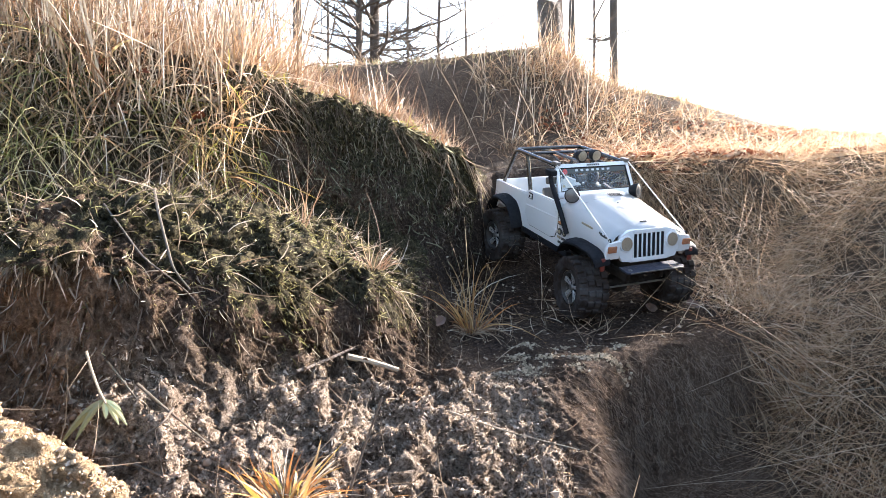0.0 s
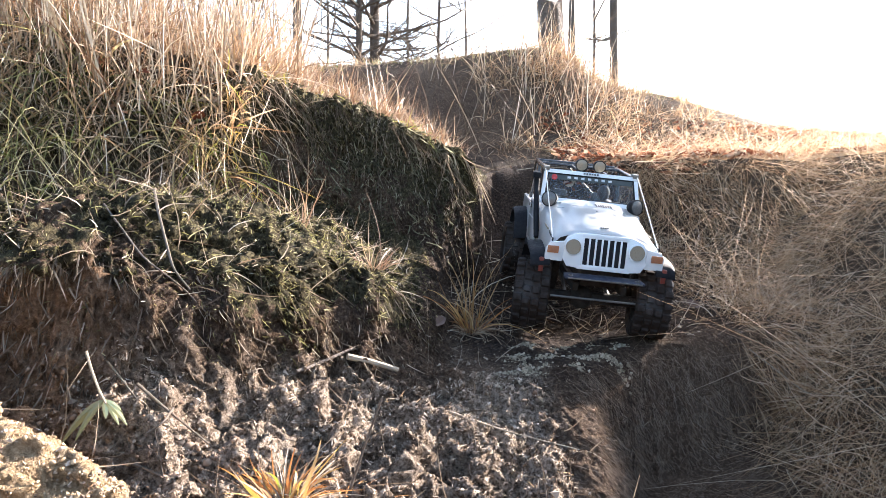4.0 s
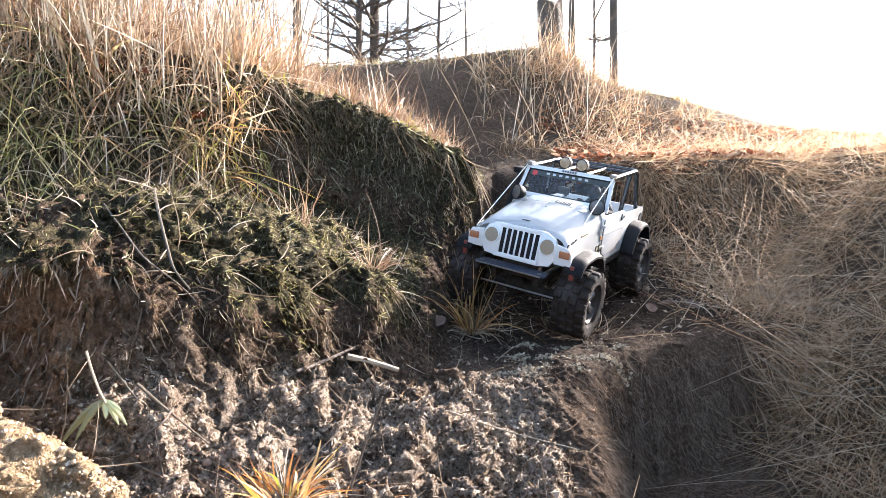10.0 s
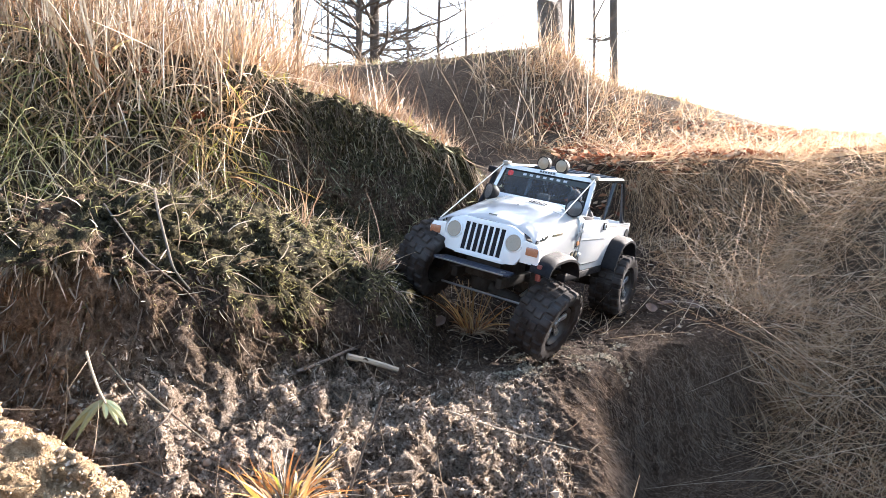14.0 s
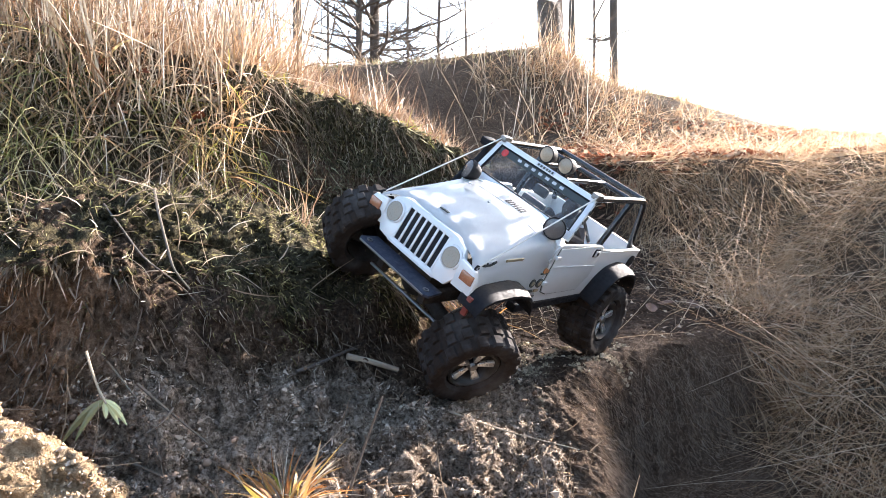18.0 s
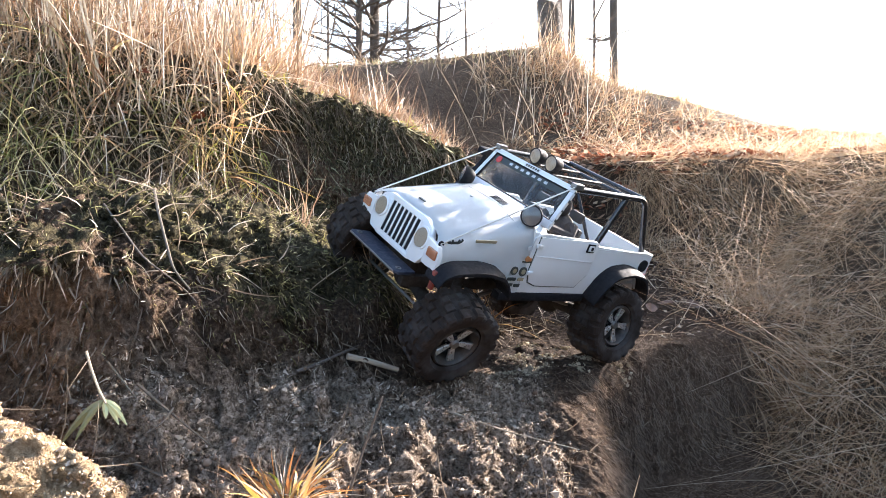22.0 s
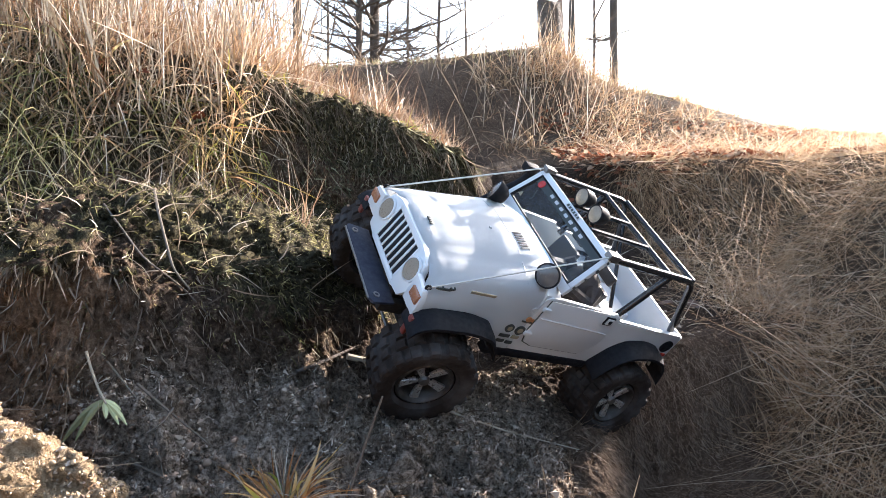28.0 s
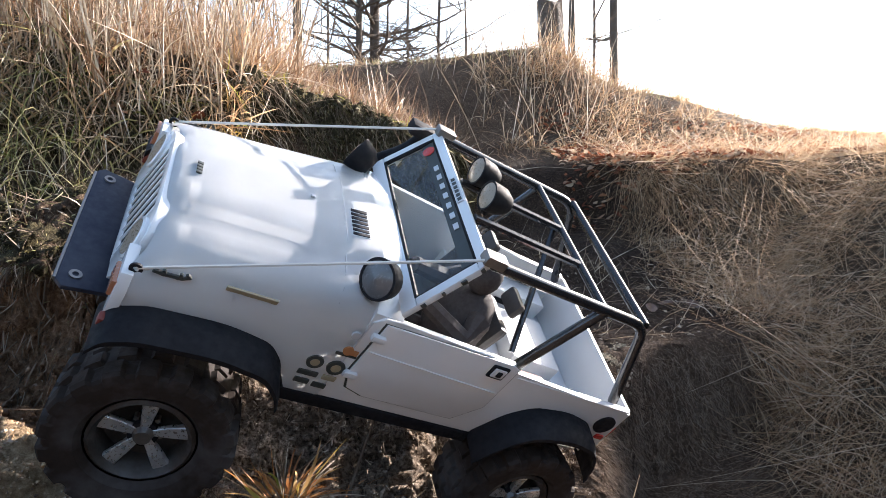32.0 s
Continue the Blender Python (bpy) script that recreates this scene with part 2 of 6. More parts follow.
def ramp(nt, fac, stops):
    r = nt.nodes.new("ShaderNodeValToRGB")
    els = r.color_ramp.elements
    els[0].position, els[0].color = stops[0][0], (*stops[0][1], 1)
    els[1].position, els[1].color = stops[-1][0], (*stops[-1][1], 1)
    for p, c in stops[1:-1]:
        els.new(p).color = (*c, 1)
    nt.links.new(fac, r.inputs["Fac"])
    return r.outputs["Color"]


def blend(nt, fac, a, b, mode="MIX"):
    m = nt.nodes.new("ShaderNodeMix")
    m.data_type, m.blend_type = "RGBA", mode
    for sock, v in ((m.inputs[0], fac), (m.inputs[6], a), (m.inputs[7], b)):
        if isinstance(v, (int, float)):
            sock.default_value = v
        elif isinstance(v, tuple):
            sock.default_value = (*v, 1)
        else:
            nt.links.new(v, sock)
    return m.outputs[2]


def bump(nt, bsdf, height, strength, distance):
    b = node(nt, "ShaderNodeBump", Strength=strength, Distance=distance)
    nt.links.new(height, b.inputs["Height"])
    nt.links.new(b.outputs["Normal"], bsdf.inputs["Normal"])


def plain(name, colour, rough=0.6, metal=0.0, wear=0.25, scale=60.0, coat=0.0, relief=0.0, shine=0.5):
    """A surface of one colour with patches of dust and fine grain."""
    m, nt, b = mat(name)
    n1, n2 = noise_node(nt, scale), noise_node(nt, scale * 6, 3)
    dusty = tuple(c * 0.75 + 0.05 for c in colour)
    mask = ramp(nt, n1.outputs["Fac"], ((0.42, (0, 0, 0)), (0.72, (wear, wear, wear))))
    col = blend(nt, mask, colour, dusty)
    nt.links.new(col, b.inputs["Base Color"])
    b.inputs["Metallic"].default_value = metal
    rr = ramp(nt, n2.outputs["Fac"], ((0.3, (rough * 0.8,) * 3), (0.7, (min(1, rough * 1.2),) * 3)))
    nt.links.new(rr, b.inputs["Roughness"])
    b.inputs["Coat Weight"].default_value = coat
    b.inputs["Specular IOR Level"].default_value = shine
    if relief:
        bump(nt, b, n2.outputs["Fac"], 0.5, relief)
    return m


def make_ground_material():
    """Dry sandy soil, darker where damp and where bank shade is painted in, with moss on the shelves and banks."""
    m, nt, b = mat("soil")
    big, mid, fine = noise_node(nt, 5.0, 5), noise_node(nt, 28.0, 6, 0.7), noise_node(nt, 240.0, 6, 0.75)
    soil = ramp(nt, mid.outputs["Fac"], ((0.30, (0.026, 0.016, 0.010)), (0.48, (0.086, 0.055, 0.035)), (0.62, (0.180, 0.122, 0.081)), (0.8, (0.33, 0.245, 0.172))))
    rust = ramp(nt, big.outputs["Fac"], ((0.35, (0.070, 0.047, 0.034)), (0.65, (0.195, 0.125, 0.072))))
    soil = blend(nt, 0.42, soil, rust)
    soil = blend(nt, 0.5, soil, ramp(nt, fine.outputs["Fac"], ((0.38, (0.022, 0.014, 0.010)), (0.52, (0.112, 0.074, 0.050)), (0.64, (0.39, 0.295, 0.21)))))
    att = nt.nodes.new("ShaderNodeAttribute")
    att.attribute_name = "cover"
    sep = nt.nodes.new("ShaderNodeSeparateColor")
    nt.links.new(att.outputs["Color"], sep.inputs["Color"])
    damp_shade_node = nt.nodes.new("ShaderNodeAttribute")
    damp_shade_node.attribute_name = "damp_shade"
    # one dark tone for damp soil and for the bank face's painted shade
    humus = ramp(nt, fine.outputs["Fac"], ((0.34, (0.012, 0.008, 0.006)), (0.5, (0.040, 0.026, 0.018)), (0.66, (0.110, 0.075, 0.052))))
    soil = blend(nt, damp_shade_node.outputs["Fac"], soil, humus)
    dry = ramp(nt, fine.outputs["Fac"], ((0.36, (0.044, 0.034, 0.026)), (0.47, (0.265, 0.203, 0.150)), (0.60, (0.58, 0.48, 0.385))))
    dry = blend(nt, ramp(nt, mid.outputs["Fac"], ((0.28, (0.75,) * 3), (0.50, (0, 0, 0)))), dry, soil)
    soil = blend(nt, att.outputs["Alpha"], soil, dry)
    sand = ramp(nt, fine.outputs["Fac"], ((0.32, (0.20, 0.130, 0.072)), (0.5, (0.40, 0.285, 0.17)), (0.66, (0.62, 0.48, 0.31))))
    share0 = nt.nodes.new("ShaderNodeMath")
    share0.operation = "MULTIPLY_ADD"
    nt.links.new(mid.outputs["Fac"], share0.inputs[0])
    share0.inputs[1].default_value = 0.8
    nt.links.new(sep.outputs[2], share0.inputs[2])
    soil = blend(nt, ramp(nt, share0.outputs[0], ((0.70, (0, 0, 0)), (1.15, (1, 1, 1)))), soil, sand)
    # reddish sand; the stops are raised to put the haze into its colour
    red = ramp(nt, fine.outputs["Fac"], ((0.32, (0.12, 0.069, 0.040)), (0.5, (0.28, 0.172, 0.103)), (0.66, (0.46, 0.31, 0.20))))
    earth = nt.nodes.new("ShaderNodeAttribute")
    earth.attribute_name = "red_soil"
    soil = blend(nt, earth.outputs["Fac"], soil, red)
    # moss bed, darkened to paint the shade in gaps between tufts
    moss = ramp(nt, fine.outputs["Fac"], ((0.34, (0.020, 0.016, 0.010)), (0.5, (0.060, 0.050, 0.027)), (0.66, (0.14, 0.118, 0.064))))
    # moss grows in patches: the painted share is broken up by two noises
    share = nt.nodes.new("ShaderNodeMath")
    share.operation = "MULTIPLY_ADD"
    nt.links.new(mid.outputs["Fac"], share.inputs[0])
    share.inputs[1].default_value = 1.4
    nt.links.new(sep.outputs[0], share.inputs[2])
    mask = ramp(nt, share.outputs[0], ((0.95, (0, 0, 0)), (1.30, (1, 1, 1))))
    col = blend(nt, mask, soil, moss)
    straw = ramp(nt, fine.outputs["Fac"], ((0.3, (0.040, 0.027, 0.018)), (0.55, (0.105, 0.075, 0.050)), (0.75, (0.23, 0.175, 0.12))))
    share2 = nt.nodes.new("ShaderNodeMath")
    share2.operation = "MULTIPLY_ADD"
    nt.links.new(mid.outputs["Fac"], share2.inputs[0])
    share2.inputs[1].default_value = 1.2
    nt.links.new(sep.outputs[1], share2.inputs[2])
    col = blend(nt, ramp(nt, share2.outputs[0], ((0.85, (0, 0, 0)), (1.2, (1, 1, 1)))), col, straw)
    nt.links.new(col, b.inputs["Base Color"])
    b.inputs["Roughness"].default_value = 0.95
    b.inputs["Specular IOR Level"].default_value = 0.15
    add = nt.nodes.new("ShaderNodeMath")
    add.operation = "MULTIPLY_ADD"
    nt.links.new(fine.outputs["Fac"], add.inputs[0])
    add.inputs[1].default_value = 0.8
    nt.links.new(mid.outputs["Fac"], add.inputs[2])
    bump(nt, b, add.outputs[0], 1.0, 0.012)
    return m


def blade_material(name, stops, shine=0.5, through=0.42):
    """Leaves and stalks: the colour varies from one to the next, and light comes through."""
    m, nt, b = mat(name)
    geo = nt.nodes.new("ShaderNodeNewGeometry")
    n = noise_node(nt, 160.0, 3)
    mix = nt.nodes.new("ShaderNodeMath")
    mix.operation = "MULTIPLY_ADD"
    nt.links.new(n.outputs["Fac"], mix.inputs[0])
    mix.inputs[1].default_value = 0.3
    nt.links.new(geo.outputs["Random Per Island"], mix.inputs[2])
    col = ramp(nt, mix.outputs[0], stops)
    nt.links.new(col, b.inputs["Base Color"])
    b.inputs["Roughness"].default_value = shine
    tr = nt.nodes.new("ShaderNodeBsdfTranslucent")
    nt.links.new(col, tr.inputs["Color"])
    ms = nt.nodes.new("ShaderNodeMixShader")
    ms.inputs[0].default_value = through
    out = nt.nodes["Material Output"]
    nt.links.new(b.outputs[0], ms.inputs[1])
    nt.links.new(tr.outputs[0], ms.inputs[2])
    nt.links.new(ms.outputs[0], out.inputs["Surface"])
    return m


SOIL = make_ground_material()
ground.data.materials.append(SOIL)
STRAW = blade_material("straw", ((0.0, (0.11, 0.070, 0.045)), (0.35, (0.24, 0.165, 0.105)), (0.7, (0.40, 0.30, 0.205)), (1.15, (0.64, 0.55, 0.43))), through=0.25)
RUST_STRAW = blade_material("rust_straw", ((0.0, (0.14, 0.070, 0.040)), (0.5, (0.29, 0.165, 0.095)), (1.1, (0.46, 0.33, 0.21))), through=0.22)
BROWN_STRAW = blade_material("brown_straw", ((0.0, (0.18, 0.100, 0.052)), (0.5, (0.37, 0.225, 0.122)), (0.85, (0.53, 0.355, 0.205)), (1.2, (0.65, 0.49, 0.32))), through=0.5)
DULL_STRAW = blade_material("dull_straw", ((0.0, (0.28, 0.165, 0.092)), (0.5, (0.48, 0.325, 0.195)), (0.85, (0.63, 0.465, 0.30)), (1.25, (0.74, 0.60, 0.44))), through=0.55)
GREEN = blade_material("green_grass", ((0.0, (0.065, 0.070, 0.022)), (0.4, (0.15, 0.15, 0.045)), (0.7, (0.32, 0.28, 0.10)), (1.1, (0.56, 0.47, 0.26))))
FRESH = blade_material("fresh_grass", ((0.0, (0.14, 0.20, 0.035)), (0.5, (0.30, 0.34, 0.06)), (0.85, (0.52, 0.46, 0.10)), (1.2, (0.60, 0.40, 0.10))), 0.4)
# one moss, two tones: greyer with shade painted in, then yellower as if sunlit
SHADED_MOSS = blade_material("shaded_moss", ((0.0, (0.045, 0.042, 0.026)), (0.4, (0.095, 0.087, 0.052)), (0.8, (0.17, 0.155, 0.095)), (1.2, (0.28, 0.26, 0.17))), 0.9)
MOSS = blade_material("moss", ((0.0, (0.040, 0.037, 0.017)), (0.4, (0.115, 0.102, 0.042)), (0.8, (0.22, 0.195, 0.078)), (1.2, (0.40, 0.35, 0.16))), 0.9)
ROOT = blade_material("rootlets", ((0.0, (0.050, 0.034, 0.024)), (0.5, (0.150, 0.112, 0.078)), (0.95, (0.28, 0.22, 0.16)), (1.25, (0.42, 0.35, 0.27))), 0.9)
OLD_ROOT = plain("old_root", (0.115, 0.088, 0.064), 0.85, wear=0.7, scale=60, relief=0.001)
CRUMB = blade_material("dry_crumb", ((0.0, (0.12, 0.088, 0.062)), (0.35, (0.31, 0.242, 0.180)), (0.7, (0.56, 0.465, 0.365)), (1.15, (0.74, 0.65, 0.54))), 0.9)
DRY_SOIL = blade_material("dry_soil", ((0.0, (0.085, 0.057, 0.038)), (0.5, (0.22, 0.160, 0.112)), (0.85, (0.42, 0.33, 0.245)), (1.2, (0.55, 0.45, 0.35))), 0.95, 0.0)
LUMP = blade_material("soil_lump", ((0.0, (0.055, 0.036, 0.024)), (0.5, (0.135, 0.096, 0.066)), (0.9, (0.26, 0.20, 0.145)), (1.25, (0.42, 0.345, 0.26))), 0.95, 0.0)
SAND_LUMP = blade_material("sand_lump", ((0.0, (0.26, 0.170, 0.095)), (0.5, (0.38, 0.265, 0.155)), (0.9, (0.48, 0.35, 0.215)), (1.25, (0.56, 0.43, 0.28))), 0.95, 0.0)
RED_LUMP = blade_material("red_lump", ((0.0, (0.075, 0.044, 0.028)), (0.5, (0.18, 0.115, 0.075)), (0.9, (0.25, 0.17, 0.115)), (1.25, (0.33, 0.235, 0.165))), 0.95, 0.0)
PALE = blade_material("pale_bark", ((0.0, (0.21, 0.18, 0.125)), (0.5, (0.38, 0.325, 0.235)), (1.1, (0.60, 0.52, 0.39))), 0.9)
HAIR = blade_material("fine_root_hair", ((0.0, (0.105, 0.070, 0.047)), (0.5, (0.19, 0.134, 0.093)), (1.0, (0.29, 0.212, 0.152)), (1.25, (0.40, 0.31, 0.23))), 0.95, 0.15)
YELLOW_MOSS = blade_material("yellow_moss", ((0.0, (0.10, 0.095, 0.035)), (0.4, (0.21, 0.195, 0.075)), (0.8, (0.36, 0.33, 0.15)), (1.2, (0.52, 0.47, 0.27))), 0.8)
ORANGE = blade_material("orange_grass", ((0.0, (0.26, 0.10, 0.035)), (0.5, (0.50, 0.23, 0.075)), (1.1, (0.70, 0.45, 0.18))), 0.45)
GOLD = blade_material("golden_grass", ((0.0, (0.28, 0.15, 0.06)), (0.5, (0.50, 0.32, 0.14)), (1.1, (0.68, 0.51, 0.28))))
DRY_STALK = plain("dry_stalk", (0.33, 0.275, 0.20), 0.8, wear=0.7, scale=50, relief=0.002)
LEAF = blade_material("dead_leaf", ((0.0, (0.11, 0.036, 0.022)), (0.45, (0.24, 0.085, 0.047)), (0.8, (0.34, 0.17, 0.095)), (1.2, (0.48, 0.36, 0.25))), 0.85)
BROWN_LEAF = plain("brown_leaf", (0.13, 0.075, 0.05), 0.8, wear=0.8, scale=70)
LEAF.node_tree.nodes["Principled BSDF"].inputs["Specular IOR Level"].default_value = 0.15
BARK = plain("bark", (0.085, 0.062, 0.047), 0.9, wear=0.8, scale=14, relief=0.02)
WOOD = plain("bare_wood", (0.38, 0.32, 0.235), 0.85, wear=0.9, scale=120, relief=0.003)
PALE_WOOD = plain("pale_root", (0.17, 0.14, 0.10), 0.85, wear=0.7, scale=60, relief=0.001)
OLD_LEAF = plain("wilted_leaf", (0.20, 0.20, 0.09), 0.7, wear=0.6, scale=90)
WEED = plain("fresh_leaf", (0.52, 0.54, 0.28), 0.6, wear=0.5, scale=80)

PAINT = plain("white_paint", (0.68, 0.69, 0.69), 0.36, wear=0.3, scale=25, coat=1.0)
BLACK = plain("black_plastic", (0.007, 0.007, 0.009), 0.7, wear=0.15, scale=40, shine=0.2)
RUBBER = plain("muddy_rubber", (0.026, 0.019, 0.015), 0.95, wear=1.0, scale=35, relief=0.001, shine=0.15)
TUBE = plain("black_tube", (0.012, 0.012, 0.014), 0.22, wear=0.3, scale=60, coat=0.4)
RIM = plain("dusty_chrome", (0.60, 0.59, 0.57), 0.30, 0.75, 0.9, 90)
MUDDY_RIM = plain("muddy_rim", (0.045, 0.038, 0.032), 0.55, 0.4, 0.9, 90)
TAB_RED = plain("dull_red_plastic", (0.17, 0.026, 0.015), 0.5, wear=0.5, scale=150)
STEEL = plain("dull_steel", (0.24, 0.23, 0.22), 0.5, 1.0, 0.6, 90)
MUDDY = plain("muddy_metal", (0.026, 0.021, 0.017), 0.8, wear=0.5, scale=70, shine=0.2)
LAMP_GLASS = plain("lamp_glass", (0.27, 0.215, 0.15), 0.3, wear=0.4, scale=120, coat=0.15)
DIM_GLASS = plain("dim_lamp_glass", (0.10, 0.10, 0.10), 0.25, wear=0.5, scale=120, coat=0.4)
AMBER = plain("amber_lens", (0.36, 0.145, 0.075), 0.25, wear=0.2, scale=150, coat=0.5)
ORANGE_PRINT = plain("orange_print", (0.45, 0.19, 0.07), 0.5, wear=0.5, scale=150)
RED = plain("red_lens", (0.48, 0.03, 0.02), 0.25, wear=0.2, scale=150, coat=0.5)
DECAL_DARK = plain("dark_decal", (0.035, 0.04, 0.035), 0.4, wear=0.2, scale=150)
DECAL_TAN = plain("tan_decal", (0.32, 0.27, 0.17), 0.45, wear=0.6, scale=150)
DECAL_GREY = plain("grey_decal", (0.50, 0.51, 0.52), 0.4, wear=0.3, scale=150)
DOLL_CLOTH = plain("doll_cloth", (0.035, 0.028, 0.027), 0.85, wear=0.4, scale=80)
SEAT_CLOTH = plain("seat_vinyl", (0.045, 0.042, 0.04), 0.6, wear=0.4, scale=70)
PLATE = plain("dark_plate", (0.020, 0.024, 0.040), 0.65, wear=0.5, scale=40, shine=0.3)
CORD = plain("pale_cord", (0.62, 0.60, 0.55), 0.7, wear=0.3, scale=200)


def make_glass():
    m, nt, b = mat("clear_pane")
    b.inputs["Base Color"].default_value = (0.75, 0.82, 0.85, 1)
    b.inputs["Roughness"].default_value = 0.04
    b.inputs["Transmission Weight"].default_value = 1.0
    b.inputs["IOR"].default_value = 1.35
    return m


GLASS = make_glass()


# ---- mesh helpers ----
def part(name, bm, material, parent=None, label="", smooth=True):
    bmesh.ops.recalc_face_normals(bm, faces=bm.faces)
    me = bpy.data.meshes.new(name)
    bm.to_mesh(me)
    bm.free()
    me.polygons.foreach_set("use_smooth", [smooth] * len(me.polygons))
    if smooth:
        me.set_sharp_from_angle(angle=radians(38))
    me.materials.append(material)
    ob = new(name, me)
    ob.parent = parent
    if label:
        tagged(ob, label)
    return ob


def rbox(a, b, bevel=0.0, m=None, bm=None):
    bm = bm or bmesh.new()
    made = bmesh.ops.create_cube(bm, size=1)["verts"]
    for v in made:
        v.co = Vector([(a[i] + b[i]) / 2 + v.co[i] * (b[i] - a[i]) for i in range(3)])
    if bevel:
        edges = {e for v in made for e in v.link_edges}
        made = bmesh.ops.bevel(bm, geom=list(edges), offset=bevel, segments=2, affect="EDGES", profile=0.6)["verts"]
        made = list({v for v in made} | {v for v in bm.verts if v.tag is False and v in made})
    if m:
        bmesh.ops.transform(bm, matrix=m, verts=[v for v in made if v.is_valid])
    return bm


def cyl(p, q, r, r2=None, seg=14, bm=None):
    bm = bm or bmesh.new()
    p, q = Vector(p), Vector(q)
    turn = (q - p).to_track_quat("Z", "Y").to_matrix().to_4x4()
    bmesh.ops.create_cone(bm, cap_ends=True, segments=seg, radius1=r, radius2=r if r2 is None else r2, depth=(q - p).length,
                          matrix=Matrix.Translation((p + q) / 2) @ turn)
    return bm


def tube(points, radius, seg=8, bm=None, taper=1.0):
    """A round bar along a line of points."""
    bm = bm or bmesh.new()
    pts = [Vector(p) for p in points]
    rings = []
    side = None
    for i, p in enumerate(pts):
        d = (pts[min(i + 1, len(pts) - 1)] - pts[max(i - 1, 0)]).normalized()
        if side is None:
            side = d.orthogonal().normalized()
        side = (side - d * side.dot(d)).normalized()
        up = d.cross(side)
        r = radius * (1 + (taper - 1) * i / (len(pts) - 1))
        rings.append([bm.verts.new(p + (side * math.cos(a) + up * math.sin(a)) * r) for a in [2 * math.pi * k / seg for k in range(seg)]])
    for a, b in zip(rings, rings[1:]):
        for k in range(seg):
            bm.faces.new((a[k], a[(k + 1) % seg], b[(k + 1) % seg], b[k]))
    bm.faces.new(rings[0][::-1])
    bm.faces.new(rings[-1])
    return bm


def bend(points, n=4):
    """Rounds the corners of a line of points."""
    pts = [Vector(p) for p in points]
    out = [pts[0]]
    for a, b, c in zip(pts, pts[1:], pts[2:]):
        r = min((b - a).length, (c - b).length, 0.03) * 0.4
        p, q = b + (a - b).normalized() * r, b + (c - b).normalized() * r
        for k in range(n + 1):
            t = k / n
            out.append(p * (1 - t) ** 2 + b * 2 * t * (1 - t) + q * t * t)
    return out + [pts[-1]]


def slab(outline, axis, lo, hi, bevel=0.0, bm=None):
    """A flat outline (a list of pairs) drawn out along an axis from lo to hi."""
    bm = bm or bmesh.new()

    def at(p, h):
        return {0: (h, p[0], p[1]), 1: (p[0], h, p[1]), 2: (p[0], p[1], h)}[axis]
    a, b = [bm.verts.new(at(p, lo)) for p in outline], [bm.verts.new(at(p, hi)) for p in outline]
    faces = [bm.faces.new(a[::-1]), bm.faces.new(b)]
    n = len(outline)
    for k in range(n):
        faces.append(bm.faces.new((a[k], a[(k + 1) % n], b[(k + 1) % n], b[k])))
    if bevel:
        edges = list({e for f in faces[:2] for e in f.edges})
        bmesh.ops.bevel(bm, geom=edges, offset=bevel, segments=2, affect="EDGES", profile=0.6)
    return bm


def loft(sections, bm=None, closed=False, caps=True):
    """Joins lines of points of equal length into a skin."""
    bm = bm or bmesh.new()
    rows = [[bm.verts.new(p) for p in s] for s in sections]
    n = len(rows[0])
    for a, b in zip(rows, rows[1:]):
        for k in range(n if closed else n - 1):
            bm.faces.new((a[k], a[(k + 1) % n], b[(k + 1) % n], b[k]))
    if caps:
        bm.faces.new(rows[0][::-1])
        bm.faces.new(rows[-1])
    return bm


def lathe(profile, axis_m, seg=32, bm=None):
    """Turns (radius, height) pairs about the z axis of axis_m."""
    bm = bm or bmesh.new()
    rows = []
    for k in range(seg):
        a = 2 * math.pi * k / seg
        rows.append([bm.verts.new(axis_m @ Vector((r * math.cos(a), r * math.sin(a), h))) for r, h in profile])
    n = len(profile)
    for k in range(seg):
        a, b = rows[k], rows[(k + 1) % seg]
        for i in range(n - 1):
            bm.faces.new((a[i], a[i + 1], b[i + 1], b[i]))
    return bm


# ---- the toy car: x forward, y to its left, z up; all in its own space ----
WHEEL_R, WHEEL_W = 0.0455, 0.043
HUBS = {"front_left": (0.111, 0.078, 0.0), "front_right": (0.111, -0.078, 0.0), "rear_left": (-0.124, 0.078, 0.002), "rear_right": (-0.124, -0.078, 0.002)}
car = tagged(new("toy_car"), "white toy off-road car with black roll cage and big muddy tyres", "toy car")


def body_line(x):
    """Half a cross-section of the front body at x: from the arch up over the shoulder to the middle of the bonnet."""
    f = (x - 0.035) / 0.113
    low = float(np.interp(x, (0.035, 0.055, 0.062, 0.072, 0.10, 0.135, 0.15), (0.034, 0.034, 0.046, 0.059, 0.064, 0.062, 0.054)))
    mid = 0.078 - 0.006 * f
    side = 0.0705 + 0.002 * f
    pts = [(side, low), (side, max(low + 0.004, mid - 0.008)), (side - 0.0015, mid + 0.001)]
    pts += [(0.0690 - 0.004 * f, 0.094 - 0.014 * f), (0.0655 - 0.0085 * f, 0.1015 - 0.015 * f), (0.060 - 0.011 * f, 0.1065 - 0.017 * f)]
    pts += [(0.050 - 0.009 * f, 0.1090 - 0.018 * f), (0.043 - 0.012 * f, 0.1100 - 0.0185 * f), (0.038 - 0.013 * f, 0.1135 - 0.0195 * f), (0.018 - 0.006 * f, 0.1145 - 0.0195 * f), (0.0, 0.1148 - 0.0195 * f)]
    return pts


